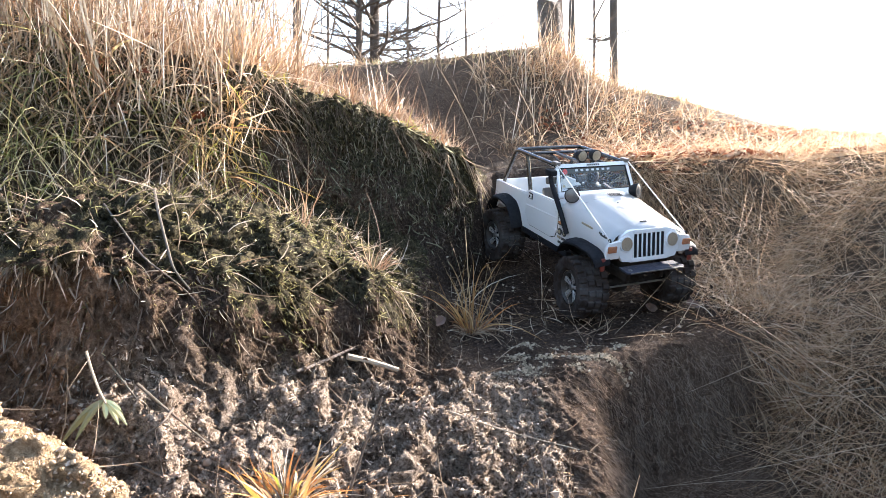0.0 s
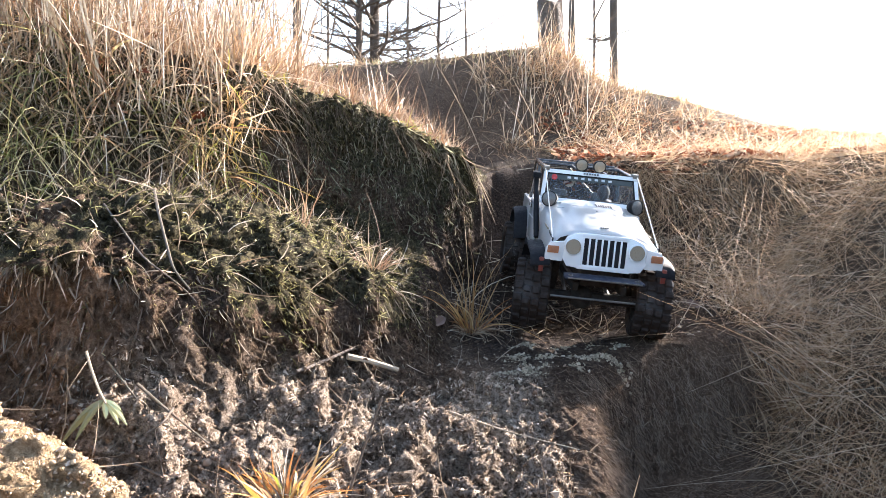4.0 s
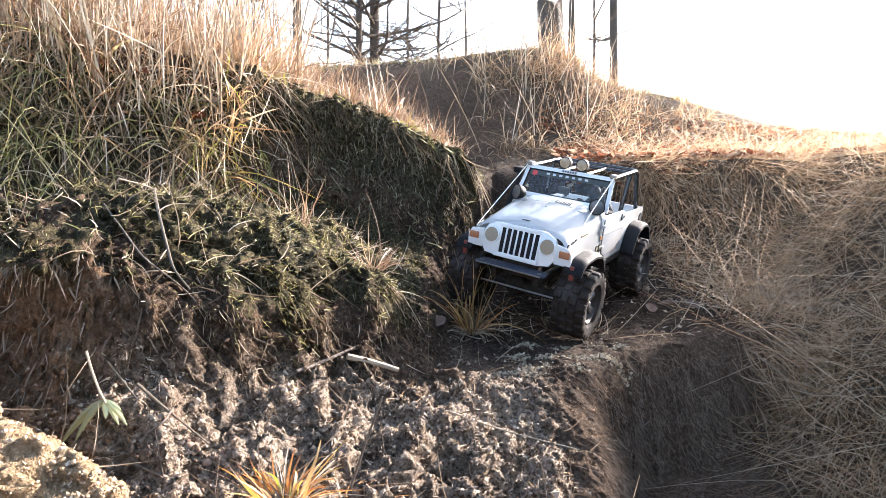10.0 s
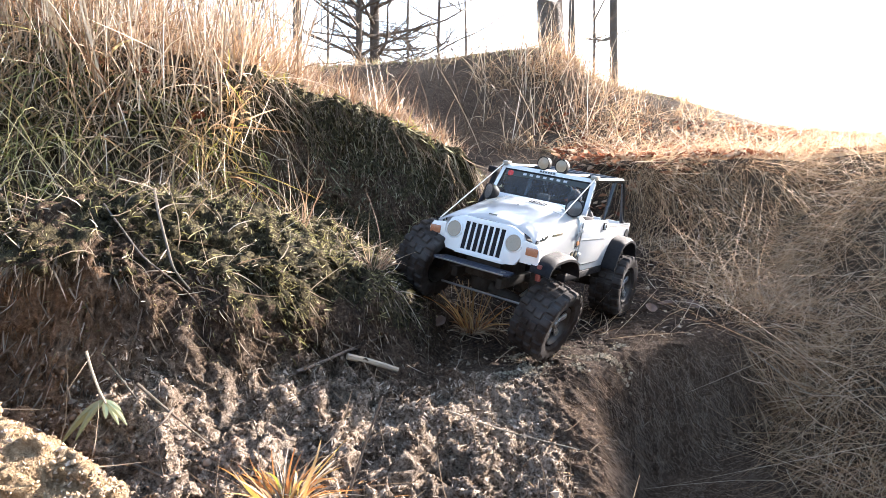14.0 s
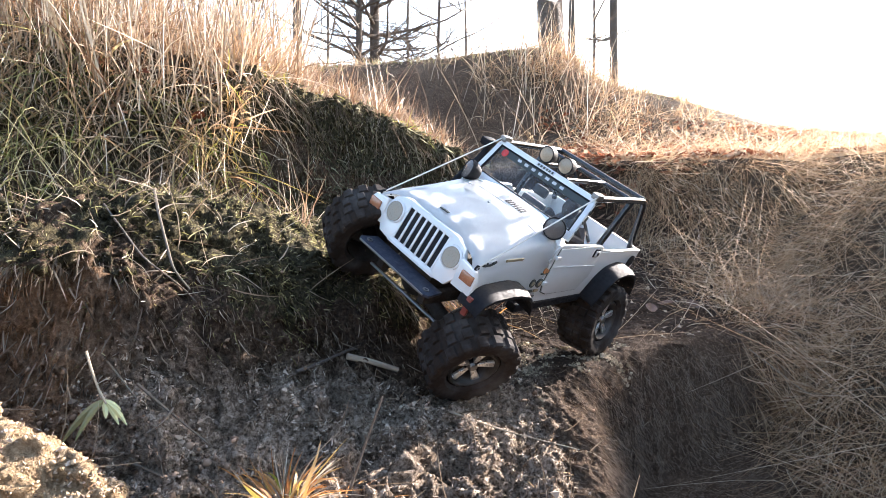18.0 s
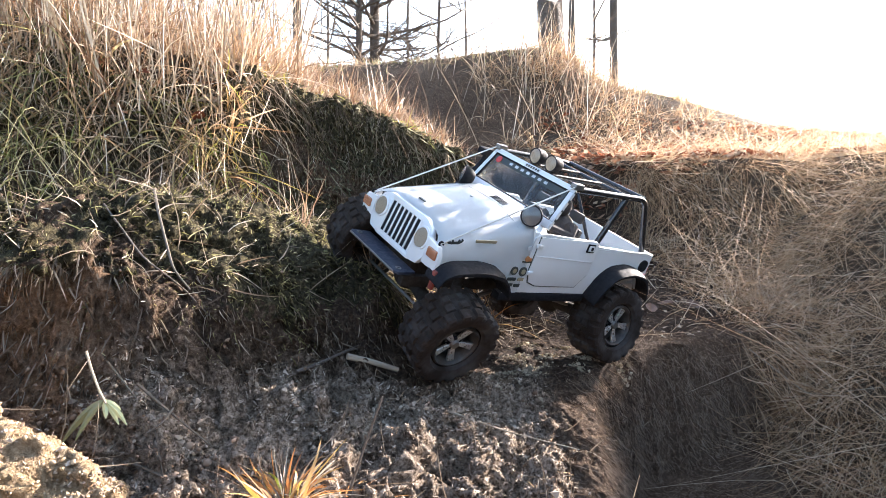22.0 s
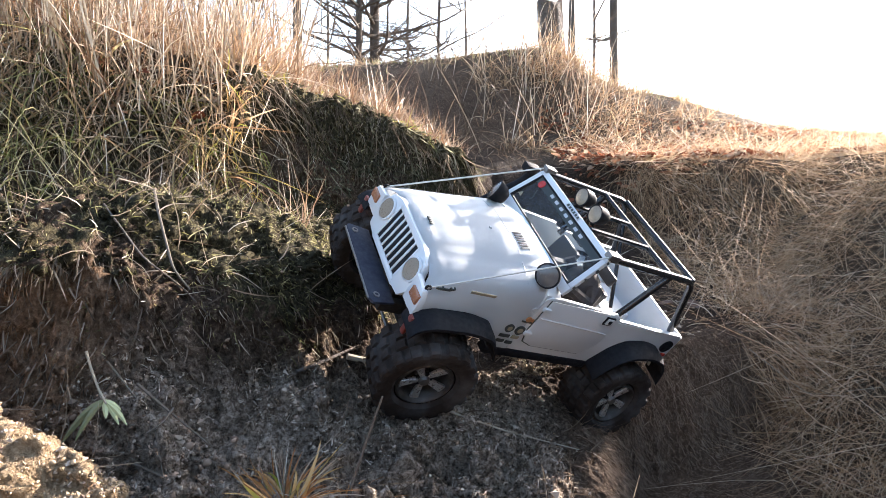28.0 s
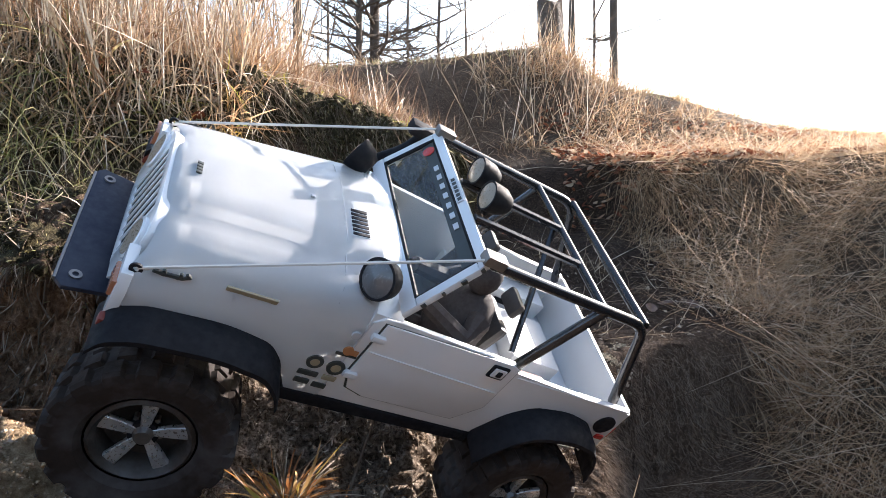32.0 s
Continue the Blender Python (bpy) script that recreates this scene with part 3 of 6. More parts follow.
def build_front_body():
    secs = []
    for x in (0.035, 0.048, 0.055, 0.060, 0.066, 0.074, 0.088, 0.10, 0.115, 0.13, 0.140, 0.1455):
        h = body_line(x)
        secs.append([(x, y, z) for y, z in h] + [(x, -y, z) for y, z in h[-2::-1]])
    # the front edge rolls down behind the grille
    h = body_line(0.1455)
    last = [(y * 0.985, z - 0.0035 if z > 0.075 else z) for y, z in h]
    secs.append([(0.1495, y, z) for y, z in last] + [(0.1495, -y, z) for y, z in last[-2::-1]])
    # the bonnet's nose stands back, over a panel that leans
    secs = [[(x - 0.0058 * ease(0.130, 0.1395, x) * ease(0.078, 0.086, z) * ease(0.066, 0.058, abs(y)), y, z) for x, y, z in sec] for sec in secs]
    bm = loft(secs, caps=False)
    bmesh.ops.solidify(bm, geom=bm.faces[:], thickness=0.0015)
    part("front_body", bm, PAINT, car, "glossy white bonnet and wings with pale reflections")


LEAN = Matrix(((1, 0, -0.20, 0.0115), (0, 1, 0, 0), (0, 0, 1, 0), (0, 0, 0, 1)))   # the front panel leans back


def leaned(bm):
    bm.transform(LEAN)
    return bm


def build_grille():
    bm = bmesh.new()
    x0, x1 = 0.1465, 0.1525
    # a panel of bars round seven upright slots, with an ear at each lamp
    rbox((x0, -0.030, 0.0855), (x1, 0.030, 0.0915), 0.0012, bm=bm)
    rbox((x0, -0.033, 0.0475), (x1, 0.033, 0.0535), 0.0012, bm=bm)
    for k in range(8):
        y = -0.0275 + 0.00786 * k
        rbox((x0, y - 0.0012, 0.052), (x1, y + 0.0012, 0.087), 0.0006, bm=bm)
    ear = [(0.0285, 0.048), (0.046, 0.050), (0.0525, 0.060), (0.0525, 0.076), (0.047, 0.086), (0.036, 0.0905), (0.0285, 0.0915)]
    slab(ear, 0, x0, x1, 0.001, bm)
    slab([(-y, z) for y, z in ear[::-1]], 0, x0, x1, 0.001, bm)
    bm.transform(LEAN)
    g = part("grille", bm, PAINT, car, "white front panel with seven upright slots")
    part("grille_backing", leaned(rbox((0.1470, -0.029, 0.0505), (0.1516, 0.029, 0.0885))), BLACK, g, "black inside of the slots")
    for s in (1, -1):
        lamp = part("headlight", leaned(cyl((0.150, 0.0397 * s, 0.074), (0.1545, 0.0397 * s, 0.074), 0.0098, 0.0092, 24)), LAMP_GLASS, car, "round dull glass headlight")
        part("bezel", leaned(lathe([(0.0096, 0), (0.0112, 0), (0.0112, 0.003), (0.0096, 0.0035)], pose(0.1510, 0.0397 * s, 0.074, 0, 90, 0), 24)), PAINT, lamp)
        # wing fronts with the indicators
        wing = [(0.051 * s, 0.0545), (0.0735 * s, 0.0545), (0.0735 * s, 0.070), (0.069 * s, 0.0775), (0.051 * s, 0.080)]
        part("wing_front", slab(wing if s > 0 else wing[::-1], 0, 0.1462, 0.1518, 0.0012), PAINT, car)
        part("indicator", rbox((0.150, 0.0575 * s - 0.0001 if s > 0 else -0.0715, 0.0645), (0.1538, 0.0715 if s > 0 else -0.0575, 0.0735), 0.001), AMBER, car, "amber indicator lens")


def build_flares():
    for s in (1, -1):
        for name, line in (("front_flare", [(0.1535, 0.050), (0.149, 0.058), (0.136, 0.0635), (0.10, 0.0655), (0.075, 0.0605), (0.065, 0.050), (0.0605, 0.040)]),
                           ("rear_flare", [(-0.072, 0.034), (-0.084, 0.056), (-0.098, 0.068), (-0.125, 0.0725), (-0.148, 0.068), (-0.160, 0.056), (-0.166, 0.040)])):
            fine = [(p.x, p.z) for p in bend([(x, 0, z) for x, z in line])]
            secs = []
            for x, z in fine:
                secs.append([(x, s * 0.066, z + 0.003), (x, s * 0.084, z + 0.0015), (x, s * 0.0905, z - 0.002), (x, s * 0.0905, z - 0.005), (x, s * 0.086, z - 0.0035), (x, s * 0.066, z - 0.002)])
            part(name, loft(secs, closed=True), BLACK, car, "black plastic wheel-arch flare")


def build_tub():
    line = [(0.0347, 0.034), (0.0347, 0.096), (0.030, 0.1005), (0.020, 0.101), (-0.060, 0.0985), (-0.066, 0.092), (-0.171, 0.0885), (-0.173, 0.045), (-0.164, 0.042)]
    line += [(-0.157, 0.054), (-0.147, 0.064), (-0.125, 0.069), (-0.102, 0.0645), (-0.088, 0.055), (-0.072, 0.034)]
    for s in (1, -1):
        y0, y1 = (0.0672, 0.0705) if s > 0 else (-0.0705, -0.0672)
        side = part("tub_side", slab(line, 1, y0, y1, 0.0008), PAINT, car, "white body side with stickers")
        yd = 0.0707 * s
        # door: a shallow raised leaf with a rounded lower corner
        door = [(0.028, 0.098), (0.029, 0.060), (0.024, 0.047), (0.012, 0.043), (-0.050, 0.043), (-0.064, 0.060), (-0.064, 0.0965), (-0.058, 0.0985)]
        gap = [(x + (0.0009 if x > -0.02 else -0.0009), z - (0.0009 if z < 0.07 else 0.0)) for x, z in door]
        part("door_gap", slab(gap, 1, min(yd - 0.0004 * s, yd + 0.0003 * s), max(yd - 0.0004 * s, yd + 0.0003 * s)), DECAL_DARK, side, "thin dark gap round the door")
        d = part("door", slab(door, 1, min(yd, yd + 0.0012 * s), max(yd, yd + 0.0012 * s), 0.0005), PAINT, car, "white half door")
        ridge = slab([(0.027, 0.0775), (-0.062, 0.0745), (-0.062, 0.0735), (0.027, 0.0765)], 1, min(yd, yd + 0.002 * s), max(yd, yd + 0.002 * s))
        part("crease", ridge, PAINT, d)
        h = part("handle_frame", rbox((-0.0575, min(yd, yd + 0.0024 * s), 0.0855), (-0.0455, max(yd, yd + 0.0024 * s), 0.0955), 0.001), BLACK, d, "black rim of the door handle")
        part("handle", rbox((-0.056, min(yd, yd + 0.0032 * s), 0.087), (-0.0472, max(yd, yd + 0.0032 * s), 0.094), 0.0008), PAINT, h)
        part("latch", rbox((-0.0535, min(yd, yd + 0.004 * s), 0.0885), (-0.0500, max(yd, yd + 0.004 * s), 0.0925), 0.0006), BLACK, h)
        for z in (0.088, 0.058):
            part("hinge", rbox((0.024, min(yd, yd + 0.0035 * s), z - 0.002), (0.032, max(yd, yd + 0.0035 * s), z + 0.002), 0.0008), PAINT, d)
        sill = rbox((-0.074, 0.060 if s > 0 else -0.0715, 0.0245), (0.058, 0.0715 if s > 0 else -0.060, 0.0335), 0.002)
        part("sill_bar", sill, BLACK, car, "black sill bar")
        part("tail_lamp", rbox((-0.176, 0.056 if s > 0 else -0.0685, 0.058), (-0.1735, 0.0685 if s > 0 else -0.056, 0.071), 0.001), RED, car, "red tail lamp")
        part("side_marker", rbox((-0.1685, min(yd, yd + 0.0016 * s), 0.060), (-0.1615, max(yd, yd + 0.0016 * s), 0.064), 0.0006), RED, car, "red side reflector")
    fuel = part("fuel_cap", cyl((-0.1595, 0.0703, 0.0735), (-0.1595, 0.0716, 0.0735), 0.0080, seg=24), BLACK, car, "black round fuel flap")
    part("tailgate", rbox((-0.1735, -0.0672, 0.045), (-0.170, 0.0672, 0.0885), 0.0008), PAINT, car)
    part("rear_bumper", rbox((-0.188, -0.062, 0.036), (-0.172, 0.062, 0.047), 0.003), PAINT, car, "white rear bumper")
    part("bed", rbox((-0.170, -0.0670, 0.0475), (-0.060, 0.0670, 0.0505), 0.0006), PAINT, car, "white load bed")
    part("cabin_floor", rbox((-0.060, -0.0670, 0.0360), (0.050, 0.0670, 0.0390), 0.0006), BLACK, car)
    part("bed_step", rbox((-0.0625, -0.0670, 0.0390), (-0.0595, 0.0670, 0.0700), 0.0006), PAINT, car)
    for s in (1, -1):
        part("wheel_box", rbox((-0.158, 0.045 if s > 0 else -0.0668, 0.0507), (-0.090, 0.0668 if s > 0 else -0.045, 0.0690), 0.002), PAINT, car)
        seat = part("seat", rbox((-0.048, 0.012 * s - 0.0 if s > 0 else -0.046, 0.040), (-0.010, 0.046 if s > 0 else -0.012, 0.055), 0.004), SEAT_CLOTH, car, "black toy seat")
        part("backrest", rbox((-0.004, -0.017, 0.0), (0.004, 0.017, 0.050), 0.004, pose(-0.047, 0.029 * s, 0.052, 0, -14, 0)), SEAT_CLOTH, seat)
        part("headrest", rbox((-0.003, -0.010, 0.0), (0.003, 0.010, 0.012), 0.003, pose(-0.0605, 0.029 * s, 0.105, 0, -14, 0)), SEAT_CLOTH, seat)
        part("bed_slot", rbox((-0.140, 0.0435 if s > 0 else -0.0448, 0.0575), (-0.110, 0.0448 if s > 0 else -0.0435, 0.0620), 0.0004), BLACK, car, "dark slot in the wheel box")
        part("rail_cap", rbox((-0.169, 0.0664 if s > 0 else -0.0710, 0.0888), (-0.068, 0.0710 if s > 0 else -0.0664, 0.0900), 0.0005), PAINT, car, "thin white cap along the bed side")
    part("bed_grille", rbox((-0.0640, -0.052, 0.046), (-0.0628, 0.052, 0.066), 0.0004), DECAL_DARK, car, "dark grille behind the seats")
    part("red_bottle", tube([(-0.082, 0.052, 0.0745), (-0.106, 0.052, 0.0745)], 0.0045, 12), TAB_RED, car, "small dull red bottle in the load bed")
    part("dashboard", rbox((0.020, -0.066, 0.082), (0.034, 0.066, 0.104), 0.003), BLACK, car)
    part("tool_box", rbox((-0.150, -0.030, 0.0507), (-0.105, 0.020, 0.064), 0.002), DECAL_GREY, car, "grey box in the load bed")
    wheel = part("steering_wheel", lathe([(0.0125, -0.0012), (0.0150, -0.0012), (0.0150, 0.0012), (0.0125, 0.0012), (0.0125, -0.0012)], pose(0.010, 0.029, 0.096, 0, -62, 0), 20), BLACK, car)
    part("steering_column", cyl((0.010, 0.029, 0.096), (0.026, 0.029, 0.089), 0.002, seg=8), BLACK, wheel)
    # stickers on both wings, and small plain ones on the sides
    for s in (1, -1):
        y = 0.0706 * s
        for kind, x, z, w, h, m in (("disc", 0.039, 0.0845, 0.0026, 0, DECAL_GREY), ("disc", 0.0365, 0.0585, 0.0052, 0, DECAL_DARK), ("disc", 0.0490, 0.0590, 0.0047, 0, DECAL_DARK),
                                    ("bar", 0.0365, 0.0695, 0.0120, 0.0016, DECAL_DARK), ("disc", 0.0368, 0.0728, 0.0030, 0, ORANGE_PRINT), ("bar", 0.0340, 0.0722, 0.0060, 0.0034, ORANGE_PRINT), ("bar", 0.036, 0.0497, 0.0080, 0.0034, DECAL_TAN), ("bar", 0.0485, 0.0497, 0.0115, 0.0034, DECAL_DARK),
                                    ("bar", 0.0385, 0.0425, 0.0080, 0.0034, DECAL_DARK), ("bar", 0.0490, 0.0432, 0.0085, 0.0034, DECAL_DARK)):
            a, b = min(y, y + 0.0012 * s), max(y, y + 0.0012 * s)
            if kind == "disc":
                ob = part("sticker", cyl((x, a, z), (x, b, z), w, seg=18), m, car)
                if m is DECAL_DARK:
                    part("emblem", cyl((x, a, z), (x, b + 0.0002 * s if s > 0 else a - 0.0002, z), w * 0.55, seg=14), DECAL_TAN, ob)
            else:
                part("sticker", rbox((x - w / 2, a, z - h / 2), (x + w / 2, b, z + h / 2), 0.0004), m, car)
        # long badge on the bonnet side, and a dark lizard-like sticker
        part("badge", rbox((-0.0125, -0.0006, -0.0026), (0.0125, 0.0006, 0.0026), 0.0003, pose(0.0955, 0.0670 * s, 0.0852, -18 * s, 3, -2.2 * s)), DECAL_TAN, car, "long tan badge")
        base = pose(0.1325, 0.0662 * s, 0.0815, -22 * s, 8, -3 * s)
        liz = bmesh.new()
        for x0, z0, x1, z1, w in ((-0.0055, 0.0, 0.0030, 0.0004, 0.0017), (0.0030, 0.0004, 0.0068, 0.0016, 0.0015), (-0.0055, 0.0, -0.0085, 0.0024, 0.0009), (-0.0085, 0.0024, -0.0070, 0.0046, 0.0008),
                                  (0.0022, 0.0, 0.0046, -0.0034, 0.0008), (0.0018, 0.0006, 0.0030, 0.0040, 0.0008), (-0.0040, 0.0, -0.0022, -0.0036, 0.0008), (-0.0044, 0.0004, -0.0046, 0.0040, 0.0008)):
            turn = math.degrees(math.atan2(z1 - z0, x1 - x0))
            half = math.hypot(x1 - x0, z1 - z0) / 2 + w * 0.4
            rbox((-half, -0.0007, -w), (half, 0.0007, w), w * 0.5, base @ pose((x0 + x1) / 2, 0, (z0 + z1) / 2, 0, -turn, 0), liz)
        seam = rbox((0.0350, min(y - 0.0004 * s, y + 0.0004 * s), 0.036), (0.0357, max(y - 0.0004 * s, y + 0.0004 * s), 0.0955))
        part("panel_seam", seam, DECAL_GREY, car, "thin seam between wing and cabin")
        part("sticker", liz, DECAL_DARK, car, "dark animal-shaped sticker")
    vent = part("vent", rbox((-0.0052, -0.0118, -0.0008), (0.0052, 0.0118, 0.0002), 0.0002, pose(0.0470, 0.0140, 0.1126, -1.5, 10, 0)), PAINT, car, "white bonnet vent with seven dark slots")
    for k in range(7):
        y = 0.0034 * (k - 3)
        part("vent_slot", rbox((-0.0048, y - 0.0011, -0.0004), (0.0048, y + 0.0011, 0.0007), 0.0002, pose(0.0470, 0.0140, 0.1126, -1.5, 10, 0)), BLACK, vent, "dark slot")
    for k in range(4):
        part("maker_badge", rbox((0.1305, -0.0052 + 0.0028 * k - 0.0010, 0.0974), (0.1335, -0.0052 + 0.0028 * k + 0.0010, 0.0986), 0.0003), DECAL_DARK, car, "small dark bonnet badge")
    part("washer_jet", rbox((0.072, -0.0010, 0.1080), (0.0745, 0.0010, 0.1096), 0.0004), DECAL_GREY, car)
    over = [(0.0655, 0.0957), (0.060, 0.1015), (0.050, 0.1050), (0.040, 0.1069), (0.030, 0.1099), (0.0, 0.1109)]
    seam = [(-y, z) for y, z in over] + over[-2::-1]
    part("bonnet_seam", slab(seam + [(y, z + 0.0008) for y, z in seam[::-1]], 0, 0.0547, 0.0552), DECAL_GREY, car)
    part("cowl", loft([[(x, y, z) for y, z in ((-0.0700, 0.090), (-0.0690, 0.1010), (-0.060, 0.1075), (-0.03, 0.1135), (0.0, 0.1145), (0.03, 0.1135), (0.060, 0.1075), (0.0690, 0.1010), (0.0700, 0.090))] for x in (0.0362, 0.020)], caps=True), PAINT, car)


def build_windscreen():
    lean = Matrix.Translation((0.024, 0, 0.106)) @ Matrix.Rotation(radians(-28.4), 4, "Y")
    t = 0.0022
    bm = bmesh.new()
    slab([(-0.071, 0.0), (0.071, 0.0), (0.0705, 0.0092), (-0.0705, 0.0092)], 0, -t, t, 0.0008, bm)
    slab([(-0.0675, 0.0458), (0.0675, 0.0458), (0.0655, 0.0520), (-0.0655, 0.0520)], 0, -t, t, 0.0008, bm)
    for s in (1, -1):
        o = [(0.0648 * s, 0.0092), (0.0705 * s, 0.0092), (0.0675 * s, 0.0458), (0.0615 * s, 0.0458)]
        slab(o if s > 0 else o[::-1], 0, -t, t, 0.0008, bm)
    bm.transform(lean)
    f = part("windscreen_frame", bm, PAINT, car, "white windscreen frame with chipped edges")
    for y, z, w in ((-0.0700, 0.006, 0.0016), (-0.0690, 0.020, 0.0012), (-0.0685, 0.031, 0.0018), (0.0702, 0.012, 0.0014), (0.0694, 0.024, 0.0010), (0.0686, 0.036, 0.0017), (0.0672, 0.047, 0.0012), (-0.0668, 0.048, 0.0012)):
        chip = rbox((-0.0016, y - 0.0007, z - w), (0.0010, y + 0.0007, z + w), 0.0003)
        chip.transform(lean)
        part("chip", chip, DECAL_DARK, f, "dark chip in the worn paint")
    seal = bmesh.new()
    for a, b in (((-0.0648, 0.0092), (0.0648, 0.0092)), ((-0.0615, 0.0458), (0.0615, 0.0458)), ((-0.0648, 0.0092), (-0.0615, 0.0458)), ((0.0648, 0.0092), (0.0615, 0.0458))):
        cyl((0.0006, *a), (0.0006, *b), 0.0016, seg=8, bm=seal)
    seal.transform(lean)
    part("seal", seal, BLACK, f, "black rubber seal")
    pane = slab([(-0.0640, 0.0095), (0.0640, 0.0095), (0.0612, 0.0455), (-0.0612, 0.0455)], 0, -0.0003, 0.0003)
    pane.transform(lean)
    g = part("pane", pane, GLASS, f, "clear windscreen pane", smooth=False)
    g.visible_shadow = False
    band = slab([(-0.060, 0.0372), (0.060, 0.0372), (0.0605, 0.0452), (-0.0605, 0.0452)], 0, 0.0006, 0.0010)
    band.transform(lean)
    b = part("sun_band", band, DECAL_DARK, f, "dark strip with pale block marks")
    for k in range(7):
        mark = rbox((0.0012, -0.031 + 0.0098 * k - 0.0024, 0.0398), (0.0016, -0.031 + 0.0098 * k + 0.0024, 0.0428))
        mark.transform(lean)
        part("mark", mark, DECAL_GREY, b)
    disc = cyl((0.0012, -0.052, 0.0400), (0.0016, -0.052, 0.0400), 0.0042, seg=18)
    disc.transform(lean)
    part("round_sticker", disc, RED, b, "round red sticker")
    low = cyl((0.0010, -0.058, 0.0180), (0.0014, -0.058, 0.0180), 0.0032, seg=3)
    low.transform(lean)
    part("small_sticker", low, DECAL_TAN, f)
    plate = rbox((0.0022, -0.012, 0.0466), (0.0030, 0.012, 0.0510), 0.0003)
    plate.transform(lean)
    p = part("name_plate", plate, DECAL_GREY, f, "pale plate with dark bars")
    for k in range(6):
        bar = rbox((0.0030, -0.0095 + 0.0038 * k - 0.0012, 0.0475), (0.0033, -0.0095 + 0.0038 * k + 0.0012, 0.0500))
        bar.transform(lean)
        part("bar", bar, DECAL_DARK, p)
    for s in (1, -1):
        br = part("frame_bracket", rbox((-0.009, -0.004, -0.003), (0.004, 0.004, 0.003), 0.001, pose(0.0005, 0.0640 * s, 0.1535)), STEEL, car, "bright metal bracket")
        cord = [Vector((0.146, 0.066 * s, 0.080)).lerp(Vector((0.000, 0.066 * s, 0.1545)), k / 6) for k in range(7)]
        part("limb_cord", tube(cord, 0.0008, 6), CORD, car, "taut pale cord from wing to windscreen")
        part("cord_eye", lathe([(0.0014, -0.0006), (0.0030, -0.0006), (0.0030, 0.0006), (0.0014, 0.0006), (0.0014, -0.0006)], pose(0.1465, 0.066 * s, 0.0795, 90), 14), BLACK, car)
        # round lamp beside the windscreen, on a short arm
        lamp = part("side_lamp", lathe([(0.0, -0.012), (0.006, -0.0115), (0.0098, -0.006), (0.0112, 0.001), (0.0112, 0.003), (0.0098, 0.003)], pose(0.0415, 0.0600 * s, 0.1150, 0, 80, 30 * s), 22), BLACK, car, "round black lamp beside the windscreen")
        part("lens", lathe([(0.0, 0.0042), (0.006, 0.0038), (0.0098, 0.0026)], pose(0.0415, 0.0600 * s, 0.1150, 0, 80, 30 * s), 22), DIM_GLASS, lamp)
        part("lamp_arm", cyl((0.036, 0.0590 * s, 0.108), (0.034, 0.0580 * s, 0.098), 0.0018, seg=8), BLACK, lamp)


def build_cage():
    r = 0.0034
    cage = part("roll_cage", tube(bend([(-0.002, 0.0625, 0.150), (-0.1215, 0.0630, 0.1520), (-0.160, 0.0610, 0.0870)]), r, 10), TUBE, car, "black tubular roll cage")
    part("cage_side", tube(bend([(-0.002, -0.0625, 0.150), (-0.1215, -0.0630, 0.1520), (-0.160, -0.0610, 0.0870)]), r, 10), TUBE, cage)
    part("cage_cross", tube([(-0.1215, -0.0630, 0.1520), (-0.1215, 0.0630, 0.1520)], r * 0.9, 10), TUBE, cage)
    part("main_hoop", tube([(-0.086, -0.0628, 0.1515), (-0.086, 0.0628, 0.1515)], r * 0.8, 10), TUBE, cage)
    for s in (1, -1):
        part("hoop_leg", tube([(-0.088, 0.0628 * s, 0.1510), (-0.068, 0.0622 * s, 0.0900)], r, 10), TUBE, cage)
    for y in (0.024, -0.012):
        part("roof_bar", tube([(-0.003, y, 0.1505), (-0.086, y, 0.1515)], r * 0.75, 8), TUBE, cage)
    part("brace", tube([(-0.070, 0.050, 0.090), (-0.086, -0.020, 0.150)], r * 0.6, 8), TUBE, cage)
    for y in (0.013, -0.013):
        lamp = part("roof_lamp", lathe([(0.0, -0.013), (0.0052, -0.0125), (0.0082, -0.007), (0.0090, 0.001), (0.0090, 0.003), (0.0079, 0.003)], pose(-0.010, y, 0.1612, 0, 90, 0), 22), BLACK, car, "round black roof lamp")
        part("lens", lathe([(0.0, 0.0042), (0.005, 0.0038), (0.0079, 0.0026)], pose(-0.010, y, 0.1612, 0, 90, 0), 22), LAMP_GLASS, lamp)
        part("foot", cyl((-0.013, y, 0.1555), (-0.013, y, 0.150), 0.0022, seg=8), BLACK, lamp)
    # breather pipe up the right windscreen post
    pipe = part("snorkel", tube(bend([(0.058, -0.0735, 0.062), (0.040, -0.0755, 0.090), (0.010, -0.0760, 0.125), (0.004, -0.0765, 0.140)]), 0.0038, 10), BLACK, car, "black air pipe up the windscreen post")
    part("head", rbox((-0.002, -0.083, 0.138), (0.016, -0.0715, 0.147), 0.0025), BLACK, pipe)


axles = {}


